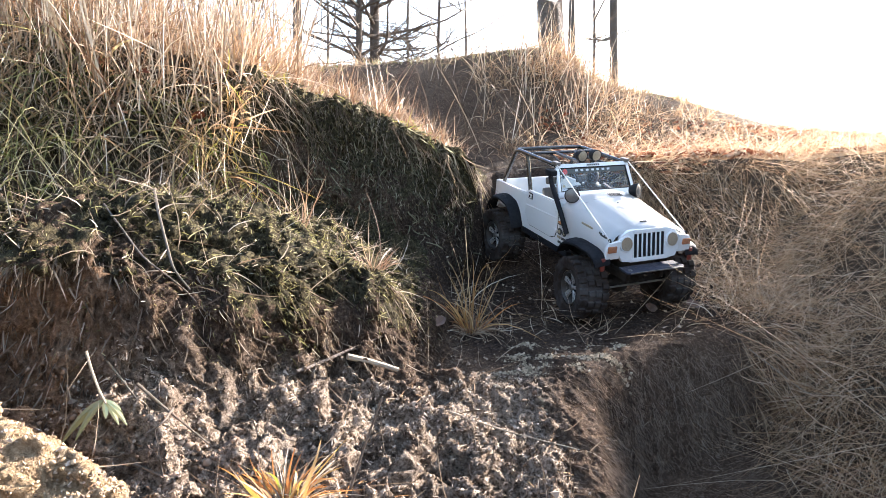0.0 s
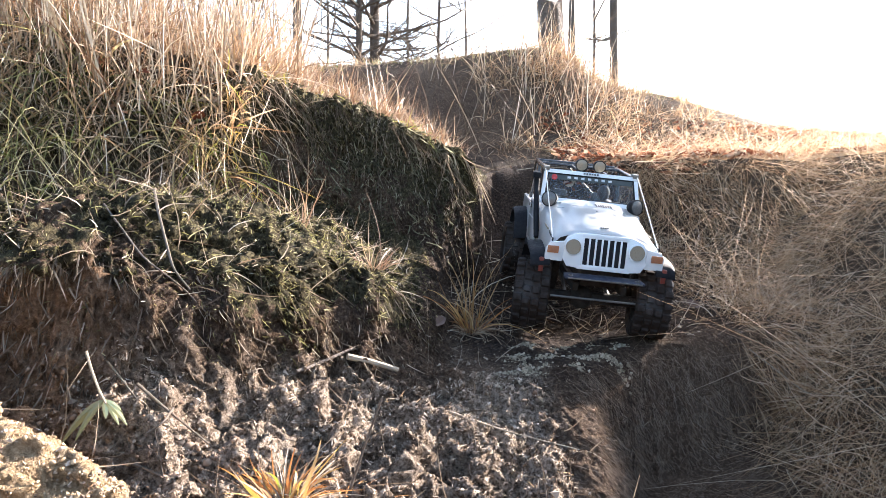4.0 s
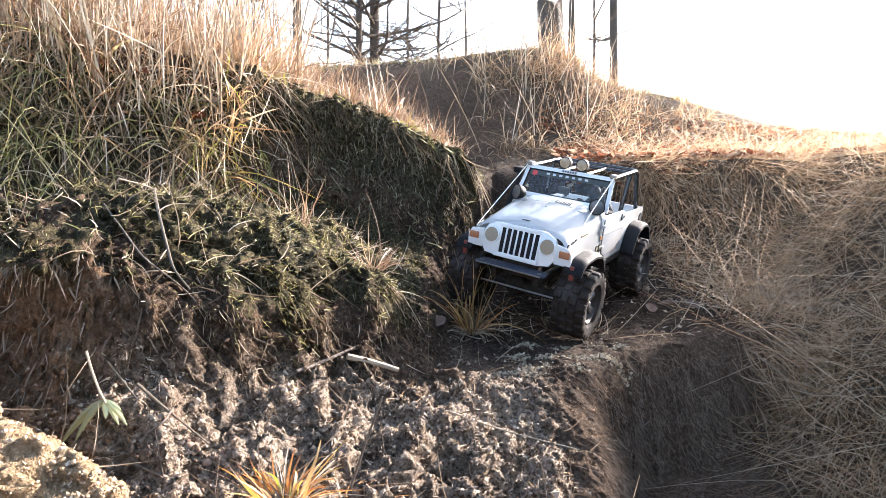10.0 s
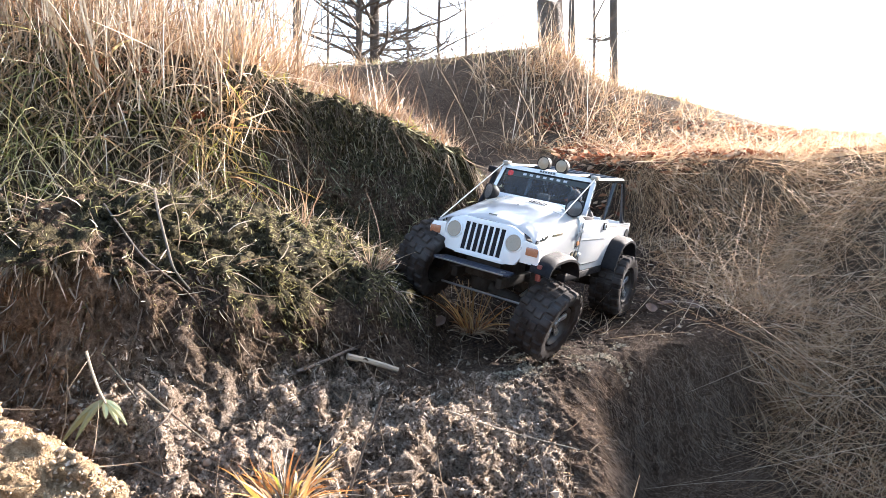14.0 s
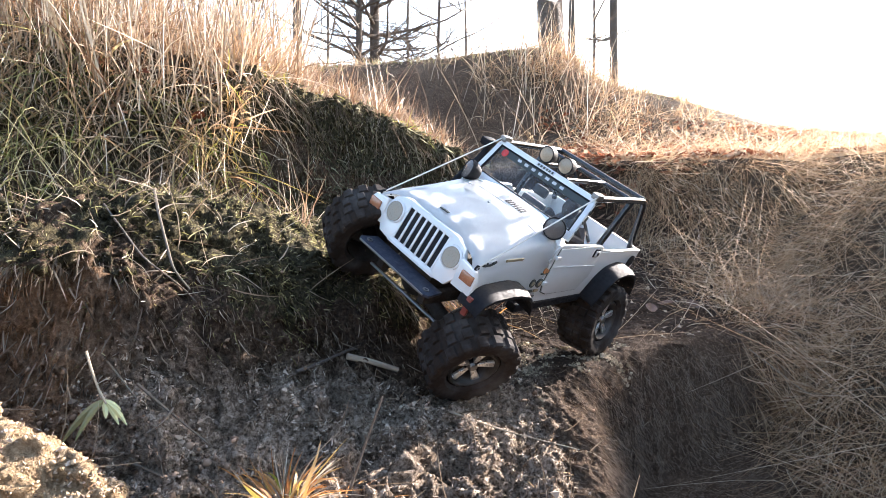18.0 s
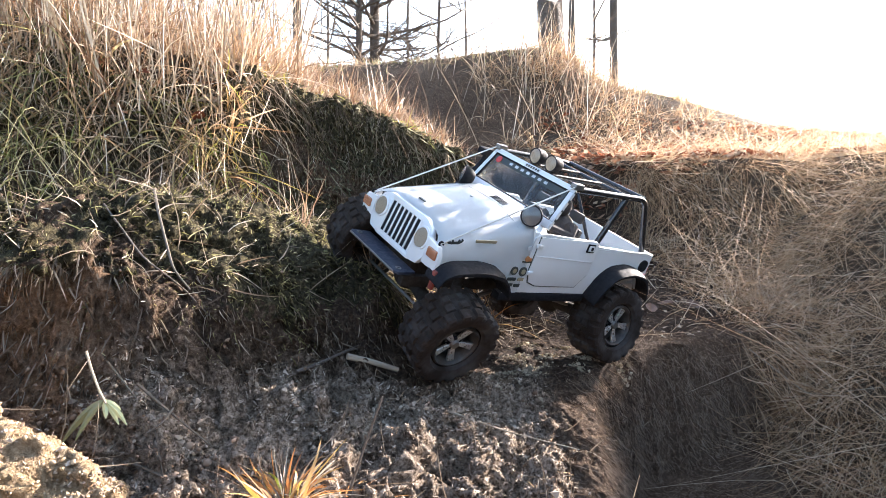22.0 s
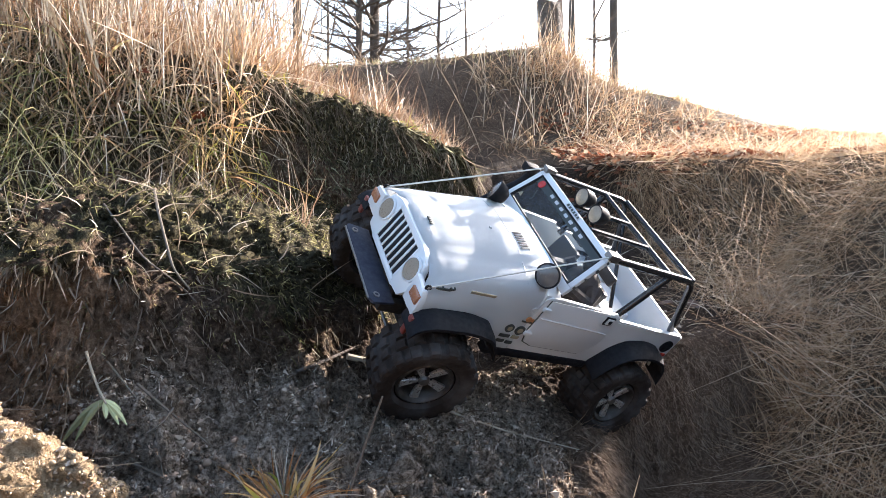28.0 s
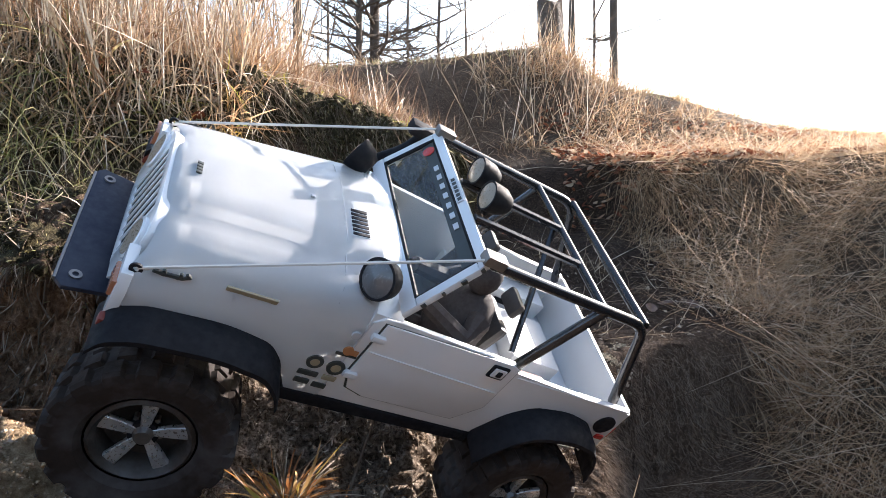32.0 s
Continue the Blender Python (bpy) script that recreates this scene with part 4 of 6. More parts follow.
def build_underside():
    part("plate_edge", rbox((0.1734, -0.0455, 0.0393), (0.1748, 0.0455, 0.0412), 0.0005), STEEL, car, "scratched bright edge of the bumper plate")
    part("bumper_plate", slab([(0.150, -0.047), (0.150, 0.047), (0.170, 0.050), (0.1735, 0.046), (0.1735, -0.046), (0.170, -0.050)], 2, 0.0385, 0.0415, 0.001), PLATE, car, "dark flat bumper plate")
    for s in (1, -1):
        part("plate_ring", lathe([(0.0015, 0), (0.0030, 0), (0.0030, 0.0010), (0.0015, 0.0010)], pose(0.166, 0.041 * s, 0.0414), 16), STEEL, car, "bright ring in the bumper plate")
        part("tow_tab", rbox((0.1495, 0.0735 if s > 0 else -0.0795, 0.0390), (0.1530, 0.0795 if s > 0 else -0.0735, 0.0575), 0.0014), TAB_RED, car, "dull red tow tab")
        part("frame_rail", rbox((-0.170, 0.026 if s > 0 else -0.034, 0.018), (0.152, 0.034 if s > 0 else -0.026, 0.030), 0.002), MUDDY, car)
        for x in (0.100, -0.112):
            part("damper", tube([(x - 0.008, 0.046 * s, 0.052), (x - 0.002, 0.050 * s, 0.002)], 0.0052, 10), MUDDY, car, "muddy damper")
        part("link_rod", tube([(0.092, 0.030 * s, -0.002), (0.0, 0.026 * s, 0.016)], 0.0024, 8), STEEL, car)
        part("link_rod", tube([(-0.106, 0.030 * s, -0.002), (-0.020, 0.026 * s, 0.016)], 0.0024, 8), STEEL, car)
    for x in (0.111, -0.124):
        axle = axles[x > 0] = part("axle", tube([(x, -0.060, 0.0), (x, 0.060, 0.0)], 0.0075, 12), MUDDY, car, "muddy axle tube")
        bm = bmesh.new()
        bmesh.ops.create_icosphere(bm, subdivisions=2, radius=0.016, matrix=Matrix.Translation((x, -0.012, 0.0)))
        part("differential", bm, MUDDY, axle)
    part("steering_rod", tube([(0.134, -0.056, 0.004), (0.134, 0.056, 0.004)], 0.0015, 8), STEEL, car, "bright steering rod")
    part("gearbox", rbox((-0.030, -0.022, 0.010), (0.055, 0.022, 0.034), 0.004), MUDDY, car)
    part("engine_pan", rbox((0.070, -0.024, 0.022), (0.140, 0.024, 0.052), 0.004), MUDDY, car)


def tyre_mesh():
    """One moulded tyre: staggered blocks stand out of the tread and wrap over the shoulders."""
    r, w = WHEEL_R, WHEEL_W / 2
    # share of the half width, radius, height of the blocks, the row of blocks
    half = [(0.0, 0.945, 0, 0), (0.05, 0.945, 0, 0), (0.08, 0.945, 0.055, 1), (0.44, 0.945, 0.055, 1), (0.47, 0.94, 0, 0), (0.52, 0.94, 0, 0), (0.55, 0.935, 0.060, 2), (0.93, 0.93, 0.058, 2), (1.0, 0.90, 0.055, 2), (1.03, 0.84, 0.030, 2), (1.02, 0.78, 0, 0), (0.97, 0.64, 0, 0), (0.80, 0.575, 0, 0)]
    line = [(-u, q, h, k) for u, q, h, k in half[:0:-1]] + half
    lugs, per = 18, 10
    n = lugs * per
    bm = bmesh.new()
    rings = []
    for a in range(n):
        ang = 2 * math.pi * a / n
        ring = []
        for u, q, h, k in line:
            step = 0.0 if u >= 0 else 0.5
            phase = (a / per + step + (0.0, 0.22, -0.06)[k] * (1 if u >= 0 else -1)) % 1.0
            up = h if k and phase < 0.56 else 0.0
            rr = r * (q + up)
            ring.append(bm.verts.new((rr * math.sin(ang), u * w * (1.0 + 0.4 * up * (k == 2 and abs(u) > 0.99)), rr * math.cos(ang))))
        rings.append(ring)
    for a in range(n):
        p, q = rings[a], rings[(a + 1) % n]
        for k in range(len(line) - 1):
            bm.faces.new((p[k], p[k + 1], q[k + 1], q[k]))
    bmesh.ops.recalc_face_normals(bm, faces=bm.faces[:])
    return bm


def rim_mesh(s):
    """The dish and lip of a rim whose outside faces s * y."""
    return lathe([(0.0250, -0.019), (0.0246, 0.014), (0.0252, 0.0172), (0.0234, 0.0184), (0.0212, 0.0160), (0.0200, 0.004), (0.0, 0.002)], pose(0, 0, 0, -90 * s), 40)


def spoke_mesh(s):
    """One bright spoke: a flat blade, narrow at the hub and wider at the lip."""
    blade = [(-0.0022, 0.003), (0.0022, 0.003), (0.0030, 0.012), (0.0044, 0.0222), (-0.0044, 0.0222), (-0.0030, 0.012)]
    bm = slab(blade, 1, min(0.0095 * s, 0.0125 * s), max(0.0095 * s, 0.0125 * s), 0.0008)
    for v in bm.verts:
        v.co.y += s * 0.17 * max(0.0, v.co.z - 0.006)
    return bm


def build_wheels():
    made = {}
    for name, hub in HUBS.items():
        s = 1 if hub[1] > 0 else -1
        wheel = part("wheel", cyl((0, -0.016 * s, 0), (0, 0.0125 * s, 0), 0.0075, seg=12), BLACK, car)
        part("tyre", tyre_mesh(), RUBBER, wheel, "muddy black tyre with chunky lugs", smooth=False)
        rim = part("rim", rim_mesh(s), MUDDY_RIM, wheel, "muddy dark rim dish")
        for k in range(5):
            bm = spoke_mesh(s)
            bm.transform(Matrix.Rotation(2 * math.pi * k / 5, 4, "Y"))
            part("spoke", bm, RIM, rim, "bright chrome spoke")
        part("hub_cap", cyl((0, 0.011 * s, 0), (0, 0.0155 * s, 0), 0.0058, 0.0040, 12), STEEL, wheel)
        for k in range(5):
            a = 2 * math.pi * (k + 0.5) / 5
            part("wheel_nut", cyl((0.0085 * math.sin(a), 0.006 * s, 0.0085 * math.cos(a)), (0.0085 * math.sin(a), 0.0098 * s, 0.0085 * math.cos(a)), 0.0014, seg=6), STEEL, wheel)
        wheel.matrix_basis = pose(*hub)
        made[name] = wheel
    return made


def build_doll():
    """A plain seated figure behind the steering wheel."""
    bm = bmesh.new()
    bmesh.ops.create_icosphere(bm, subdivisions=2, radius=1, matrix=Matrix.LocRotScale((-0.034, 0.032, 0.086), Euler((0, -0.2, 0)), (0.017, 0.024, 0.029)))
    bmesh.ops.create_icosphere(bm, subdivisions=2, radius=1, matrix=Matrix.LocRotScale((-0.032, 0.030, 0.121), None, (0.0105, 0.0095, 0.0125)))
    for y in (0.050, 0.011):
        tube([(-0.034, y, 0.104), (-0.024, y + (0.011 if y > 0.03 else -0.003), 0.096), (0.004, y * 0.75 + 0.0075, 0.1020)], 0.0078, 8, bm, 0.65)
        tube([(-0.034, 0.030 + (y - 0.03) * 0.5, 0.060), (-0.004, 0.030 + (y - 0.03) * 0.6, 0.064), (0.012, 0.030 + (y - 0.03) * 0.6, 0.046)], 0.0075, 8, bm, 0.7)
    return tagged(part("doll", bm, DOLL_CLOTH), "small dark plastic doll seated behind the steering wheel", "doll")


build_front_body()
build_grille()
build_flares()
build_tub()
build_windscreen()
build_cage()
build_underside()
wheels = build_wheels()
doll = build_doll()


# ---- plants and litter ----
rng = np.random.default_rng(7)


def ribbons(name, roots, heading, length, width, sag, curl, material, segs=4, label="", category="", kind="stuff", taper=0.6):
    """Many thin leaves or stalks in one mesh: each starts at its root along its heading, and sags by its own weight."""
    n = len(roots)
    heading = heading / np.maximum(1e-9, np.linalg.norm(heading, axis=1, keepdims=True))
    turn = rng.uniform(0, 2 * np.pi, n)
    rand = np.stack([np.cos(turn), np.sin(turn), rng.uniform(-0.3, 0.3, n)], -1)
    side = np.cross(heading, rand)
    side /= np.maximum(1e-9, np.linalg.norm(side, axis=1, keepdims=True))
    swing = rng.normal(0, 1, (n, 3)) * curl
    pts = []
    for k in range(segs + 1):
        t = k / segs
        p = roots + heading * (length * t)[:, None] + swing * (length * t * t)[:, None]
        p[:, 2] -= sag * length * t * t
        w = (width * (1 - t) ** taper * (0.55 + 0.45 * min(1, 4 * t)))[:, None] * side * 0.5
        if k < segs:
            pts += [p - w, p + w]
        else:
            pts.append(p)
    per = len(pts)
    verts = np.stack(pts, 1).reshape(-1, 3)
    faces3, faces4 = [], []
    base = (np.arange(n) * per)[:, None]
    for k in range(segs - 1):
        faces4.append(base + np.array([2 * k, 2 * k + 1, 2 * k + 3, 2 * k + 2]))
    tip = base + np.array([2 * segs - 2, 2 * segs - 1, 2 * segs])
    quads = np.concatenate(faces4) if faces4 else np.zeros((0, 4), int)
    me = bpy.data.meshes.new(name)
    me.vertices.add(len(verts))
    me.vertices.foreach_set("co", verts.astype(np.float32).ravel())
    loops = np.concatenate([quads.ravel(), tip.ravel()])
    me.loops.add(len(loops))
    me.loops.foreach_set("vertex_index", loops)
    me.polygons.add(len(quads) + n)
    me.polygons.foreach_set("loop_start", np.concatenate([np.arange(len(quads)) * 4, len(quads) * 4 + np.arange(n) * 3]))
    me.polygons.foreach_set("use_smooth", np.ones(len(quads) + n, bool))
    me.update()
    me.validate()
    me.materials.append(material)
    o = new(name, me)
    if label:
        tagged(o, label, category, kind=kind)
    return o


def scatter(n, x0, x1, y0, y1, keep=None):
    """Random places in a stretch of the plan, thinned by keep(x, y)."""
    x, y = rng.uniform(x0, x1, n), rng.uniform(y0, y1, n)
    if keep is not None:
        k = rng.uniform(0, 1, n) < keep(x, y)
        x, y = x[k], y[k]
    return x, y


def slope_at(x, y):
    """The downhill direction and the normal of the ground."""
    e = 0.02
    gx = (ground_smooth(x + e, y) - ground_smooth(x - e, y)) / (2 * e)
    gy = (ground_smooth(x, y + e) - ground_smooth(x, y - e)) / (2 * e)
    nrm = np.stack([-gx, -gy, np.ones_like(gx)], -1)
    nrm /= np.linalg.norm(nrm, axis=1, keepdims=True)
    down = np.stack([-gx, -gy, -(gx * gx + gy * gy)], -1)
    down /= np.maximum(1e-6, np.linalg.norm(down, axis=1, keepdims=True))
    return down, nrm


def some(n, lo, hi):
    return rng.uniform(lo, hi, n)


def headings(n, down, nrm, a_up, a_nrm, a_down, jitter):
    up = np.tile([0.0, 0.0, 1.0], (n, 1))
    return up * a_up + nrm * a_nrm + down * a_down + rng.normal(0, 1, (n, 3)) * jitter


def field(name, n, box, keep, length, width, a_up, a_nrm, a_down, jitter, sag, curl, material, label, category, segs=4, sink=0.004, taper=0.6, bias=(0, 0, 0)):
    x, y = scatter(n, *box, keep)
    p = ground_point(x, y)
    p[:, 2] -= sink
    down, nrm = slope_at(x, y)
    m = len(x)
    return ribbons(name, p, headings(m, down, nrm, a_up, a_nrm, a_down, jitter) + np.array(bias), some(m, *length), some(m, *width), sag, curl, material, segs, label, category, taper=taper)


def top_left(x, y):
    return ease(0.35, 1.1, (y - bank_step(x)) / 0.14) * ease(-0.17, -0.27, x + 0.25 * (y - 1.0)) * (0.35 + 0.65 * ease(-0.4, 0.3, fbm(x, y, 0.09, 201, 2)))


def crest_mid(x, y):
    return ease(0.75, 1.15, (y - bank_step(x)) / 0.14) * ease(0.05, -0.03, x) * ease(1.45, 1.25, y)


def right_side(x, y):
    foot = np.interp(y, (0.3, 0.55, 0.8, 0.92, 1.05, 1.15, 1.3), (0.32, 0.36, 0.385, 0.385, 0.37, 0.36, 0.36))
    return ease(-0.02, 0.08, x - foot) * (0.3 + 0.7 * ease(-0.5, 0.3, fbm(x, y, 0.12, 203, 2)))


def back_wall(x, y):
    return ease(0.30, 0.42, x) * ease(1.50, 1.42, y) * ease(0.0, 0.08, y - (bank_step(x) - 0.10) + 0.25 * ease(0.28, 0.40, x)) * ease(0.9, 0.55, x)


def mound_face(x, y):
    bare = ease(0.30, 0.12, x) * ease(2.15, 2.05, y)
    return (1 - 0.8 * ease(0.2, 0.3, x) * ease(1.85, 1.7, y)) * ease(1.42, 1.55, y) * ease(2.45, 2.25, y) * (0.25 + 0.75 * ease(-0.3, 0.4, fbm(x, y, 0.25, 205, 2))) * (1 - 0.9 * bare)


# tall dry stalks on the left bank, with rusty and green grass at their feet
field("tall_straw", 4600, (-1.5, -0.2, 0.80, 1.9), top_left, (0.18, 0.48), (0.0014, 0.0032), 1.0, 0.05, 0.05, 0.13, 0.10, 0.14, STRAW, "tall dry straw stalks on top of the bank", "straw", 5)
field("front_stalks", 1500, (-0.95, -0.27, 0.70, 1.05), lambda x, y: ease(0.4, 0.8, (y - bank_step(x)) / 0.14) * ease(1.9, 1.3, (y - bank_step(x)) / 0.14) * (0.2 + 0.8 * ease(-0.2, 0.3, fbm(x, y, 0.06, 291, 2))), (0.08, 0.26), (0.0016, 0.0032), 1.0, 0.05, 0.05, 0.16, 0.08, 0.14, STRAW, "pale upright straw stalks at the bank edge", "straw", 4)
field("brown_stubble", 3200, (-0.95, -0.27, 0.70, 1.05), lambda x, y: ease(0.3, 0.7, (y - bank_step(x)) / 0.14) * ease(1.9, 1.3, (y - bank_step(x)) / 0.14), (0.03, 0.09), (0.0016, 0.0034), 0.7, 0.3, 0.1, 0.5, 0.3, 0.5, BROWN_STRAW, "broken brown straw bits on the bank edge", "straw", 4)
field("bent_straw", 3600, (-1.3, -0.3, 0.78, 1.7), top_left, (0.10, 0.26), (0.0010, 0.0024), 0.9, 0.05, 0.1, 0.30, 0.35, 0.35, STRAW, "bent and broken dry grass stalks", "straw", 5)
field("rusty_stalks", 6000, (-1.0, -0.08, 0.95, 1.6), lambda x, y: ease(0.9, 1.3, (y - bank_step(x)) / 0.14) * ease(-0.02, -0.14, x) * (0.2 + 0.8 * ease(-0.2, 0.3, fbm(x, y, 0.07, 271, 2))), (0.05, 0.15), (0.0014, 0.0026), 1.0, 0.05, 0.05, 0.22, 0.2, 0.25, RUST_STRAW, "rusty upright dry grass on the bank", "grass", 5)
field("rusty_grass", 13000, (-1.3, -0.15, 0.78, 1.8), top_left, (0.06, 0.16), (0.0014, 0.0030), 0.9, 0.1, 0.1, 0.28, 0.35, 0.3, RUST_STRAW, "rusty brown dry grass on the bank", "grass", 5)
field("green_grass", 1500, (-0.85, -0.25, 0.74, 1.1), lambda x, y: ease(0.2, 0.7, (y - bank_step(x)) / 0.14) * ease(1.9, 1.1, (y - bank_step(x)) / 0.14) * ease(-0.2, 0.3, fbm(x, y, 0.10, 207, 2)),
      (0.05, 0.11), (0.0018, 0.0038), 0.75, 0.35, 0.45, 0.35, 0.95, 0.3, GREEN, "drooping green and yellow grass over the bank edge", "grass", 6)
field("hanging_straw", 3000, (-0.85, -0.24, 0.74, 1.05), lambda x, y: ease(0.1, 0.6, (y - bank_step(x)) / 0.14) * ease(1.6, 1.0, (y - bank_step(x)) / 0.14),
      (0.04, 0.10), (0.0009, 0.0019), 0.4, 0.35, 0.7, 0.4, 0.9, 0.3, STRAW, "dead grass hanging over the bank edge", "straw", 6)
field("long_green_grass", 1100, (-0.75, -0.42, 0.68, 0.90), lambda x, y: np.exp(-(((x + 0.55) / 0.10) ** 2 + ((y - 0.80) / 0.07) ** 2)), (0.09, 0.19), (0.0016, 0.0032), 0.8, 0.5, 0.5, 0.35, 1.1, 0.25, GREEN, "long drooping green grass on the bank", "grass", 7)
field("root_curtain", 1700, (-0.36, 0.09, 0.86, 1.22), lambda x, y: ease(0.55, 0.75, (y - bank_step(x)) / 0.14) * ease(1.15, 0.95, (y - bank_step(x)) / 0.14) * ease(-0.5, 0.2, fbm(x, y, 0.05, 231, 2)), (0.02, 0.075), (0.0010, 0.0022), -0.8, 0.45, 0.2, 0.22, 0.25, 0.25, ROOT, "hanging mossy roots below the turf", "roots", 5, 0.002)
field("corner_grass", 900, (-0.40, -0.20, 0.84, 1.02), lambda x, y: np.exp(-(((x + 0.305) / 0.035) ** 2 + ((y - 0.925) / 0.035) ** 2)), (0.04, 0.10), (0.0012, 0.0026), 0.8, 0.3, 0.6, 0.35, 1.0, 0.3, FRESH, "yellow-green grass drooping over the corner of the bank", "grass", 6)
field("corner_straw", 900, (-0.42, -0.20, 0.84, 1.04), lambda x, y: np.exp(-(((x + 0.31) / 0.045) ** 2 + ((y - 0.93) / 0.045) ** 2)), (0.04, 0.11), (0.0010, 0.0022), 0.8, 0.3, 0.5, 0.35, 0.9, 0.3, GOLD, "golden dead grass drooping over the corner of the bank", "grass", 6)
field("leafy_patch", 5200, (-0.56, -0.26, 0.60, 0.90), lambda x, y: np.exp(-(((x + 0.40) / 0.055) ** 2 + ((y - 0.72) / 0.06) ** 2)), (0.006, 0.020), (0.0012, 0.0026), 0.3, 0.6, 0.6, 0.5, 0.8, 0.4, FRESH, "bright yellow-green leafy grass on the shelf", "grass", 4)
field("hanging_blades", 800, (-0.66, -0.42, 0.56, 0.80), lambda x, y: np.exp(-(((x + 0.545) / 0.06) ** 2 + ((y - 0.69) / 0.05) ** 2)), (0.06, 0.12), (0.0014, 0.0026), 0.15, 0.7, 0.5, 0.25, 1.2, 0.2, STRAW, "long pale dead blades hanging over the overhang", "straw", 7)
# golden grass on the crest of the middle bank
field("pale_crest_grass", 1300, (-0.36, 0.06, 1.0, 1.45), crest_mid, (0.02, 0.085), (0.0009, 0.0018), 1.0, 0.1, 0.0, 0.3, 0.4, 0.3, STRAW, "pale dry grass on the bank crest", "grass")
field("golden_grass", 6500, (-0.36, 0.06, 1.0, 1.45), crest_mid, (0.02, 0.08), (0.0012, 0.0024), 1.0, 0.1, 0.1, 0.35, 0.4, 0.3, RUST_STRAW, "short golden dry grass on the bank crest", "grass")
field("crest_grass", 1500, (-0.36, 0.07, 1.0, 1.35), crest_mid, (0.015, 0.045), (0.0012, 0.0026), 0.8, 0.2, 0.3, 0.4, 0.7, 0.3, FRESH, "yellow-green grass along the bank crest", "grass")
# matted straw on the right slope and behind the ledge
field("matted_straw", 42000, (0.33, 1.5, 0.42, 1.7), right_side, (0.03, 0.085), (0.0008, 0.0018), 0.0, 0.50, 0.0, 0.36, 0.35, 0.35, DULL_STRAW, "matted dry straw lying down the slope", "straw", 4, bias=(0.02, -0.42, -0.75))
field("brown_straw", 60000, (0.33, 1.4, 0.42, 1.6), right_side, (0.03, 0.10), (0.0006, 0.0013), 0.0, 0.50, 0.0, 0.4, 0.45, 0.35, BROWN_STRAW, "brown dead grass lying down the slope", "grass", 3, bias=(0.02, -0.42, -0.75))
field("loose_straw", 26000, (0.36, 1.4, 0.42, 1.5), right_side, (0.05, 0.14), (0.0006, 0.0012), 0.3, 0.9, 0.0, 0.5, 0.7, 0.7, DULL_STRAW, "loose dry straw standing off the slope", "straw", 4, bias=(0.0, -0.2, -0.1))
field("wall_straw", 18000, (0.22, 0.95, 1.08, 1.55), back_wall, (0.03, 0.085), (0.0006, 0.0013), -0.6, 0.35, 0.6, 0.3, 0.4, 0.4, BROWN_STRAW, "dry straw hanging behind the ledge", "straw", 5)
# the mound behind
field("mound_straw", 4200, (-0.7, 1.9, 1.42, 2.5), mound_face, (0.04, 0.12), (0.0012, 0.0022), 0.7, 0.2, 0.4, 0.5, 0.5, 0.4, STRAW, "dry straw on the mound", "straw", 3)
field("mound_grass", 24000, (-0.7, 1.9, 1.42, 2.5), mound_face, (0.015, 0.06), (0.0012, 0.0024), 0.5, 0.3, 0.4, 0.6, 0.4, 0.4, RUST_STRAW, "brown dry grass on the mound", "grass", 3)
field("crest_turf", 7000, (-0.6, 2.2, 1.95, 2.6), lambda x, y: ease(2.0, 2.15, y), (0.010, 0.035), (0.0016, 0.0032), 1.0, 0.2, 0.0, 0.35, 0.3, 0.3, GREEN, "short green turf along the mound crest", "turf")
field("golden_clump", 2400, (0.15, 0.75, 1.70, 2.2), lambda x, y: np.exp(-(((x - 0.36) / 0.11) ** 2 + ((y - 1.98) / 0.12) ** 2)), (0.06, 0.17), (0.0014, 0.0028), 0.9, 0.1, 0.25, 0.3, 0.5, 0.3, RUST_STRAW, "sunlit golden grass clump on the mound", "grass", 5)
field("mound_stalks", 260, (-0.05, 0.62, 1.62, 2.2), lambda x, y: 0.25 + 0.75 * np.exp(-(((x - 0.30) / 0.16) ** 2)), (0.12, 0.30), (0.0022, 0.0036), 1.0, 0.05, 0.05, 0.22, 0.12, 0.12, STRAW, "pale upright dry stalks on the mound", "straw", 5)
field("mound_tussocks", 5200, (0.10, 0.80, 1.58, 2.2), lambda x, y: ease(0.05, 0.35, fbm(x, y, 0.10, 263, 2)), (0.05, 0.13), (0.0014, 0.0028), 0.8, 0.2, 0.3, 0.45, 0.6, 0.4, BROWN_STRAW, "brown grass tussocks on the mound face", "grass", 5)
field("leaf_band_grass", 2600, (0.30, 1.1, 1.40, 1.80), lambda x, y: ease(-0.05, 0.3, fbm(x, y, 0.08, 265, 2)), (0.04, 0.11), (0.0012, 0.0024), 0.8, 0.2, 0.3, 0.5, 0.7, 0.4, RUST_STRAW, "tangled brown grass among the dead leaves", "grass", 5)
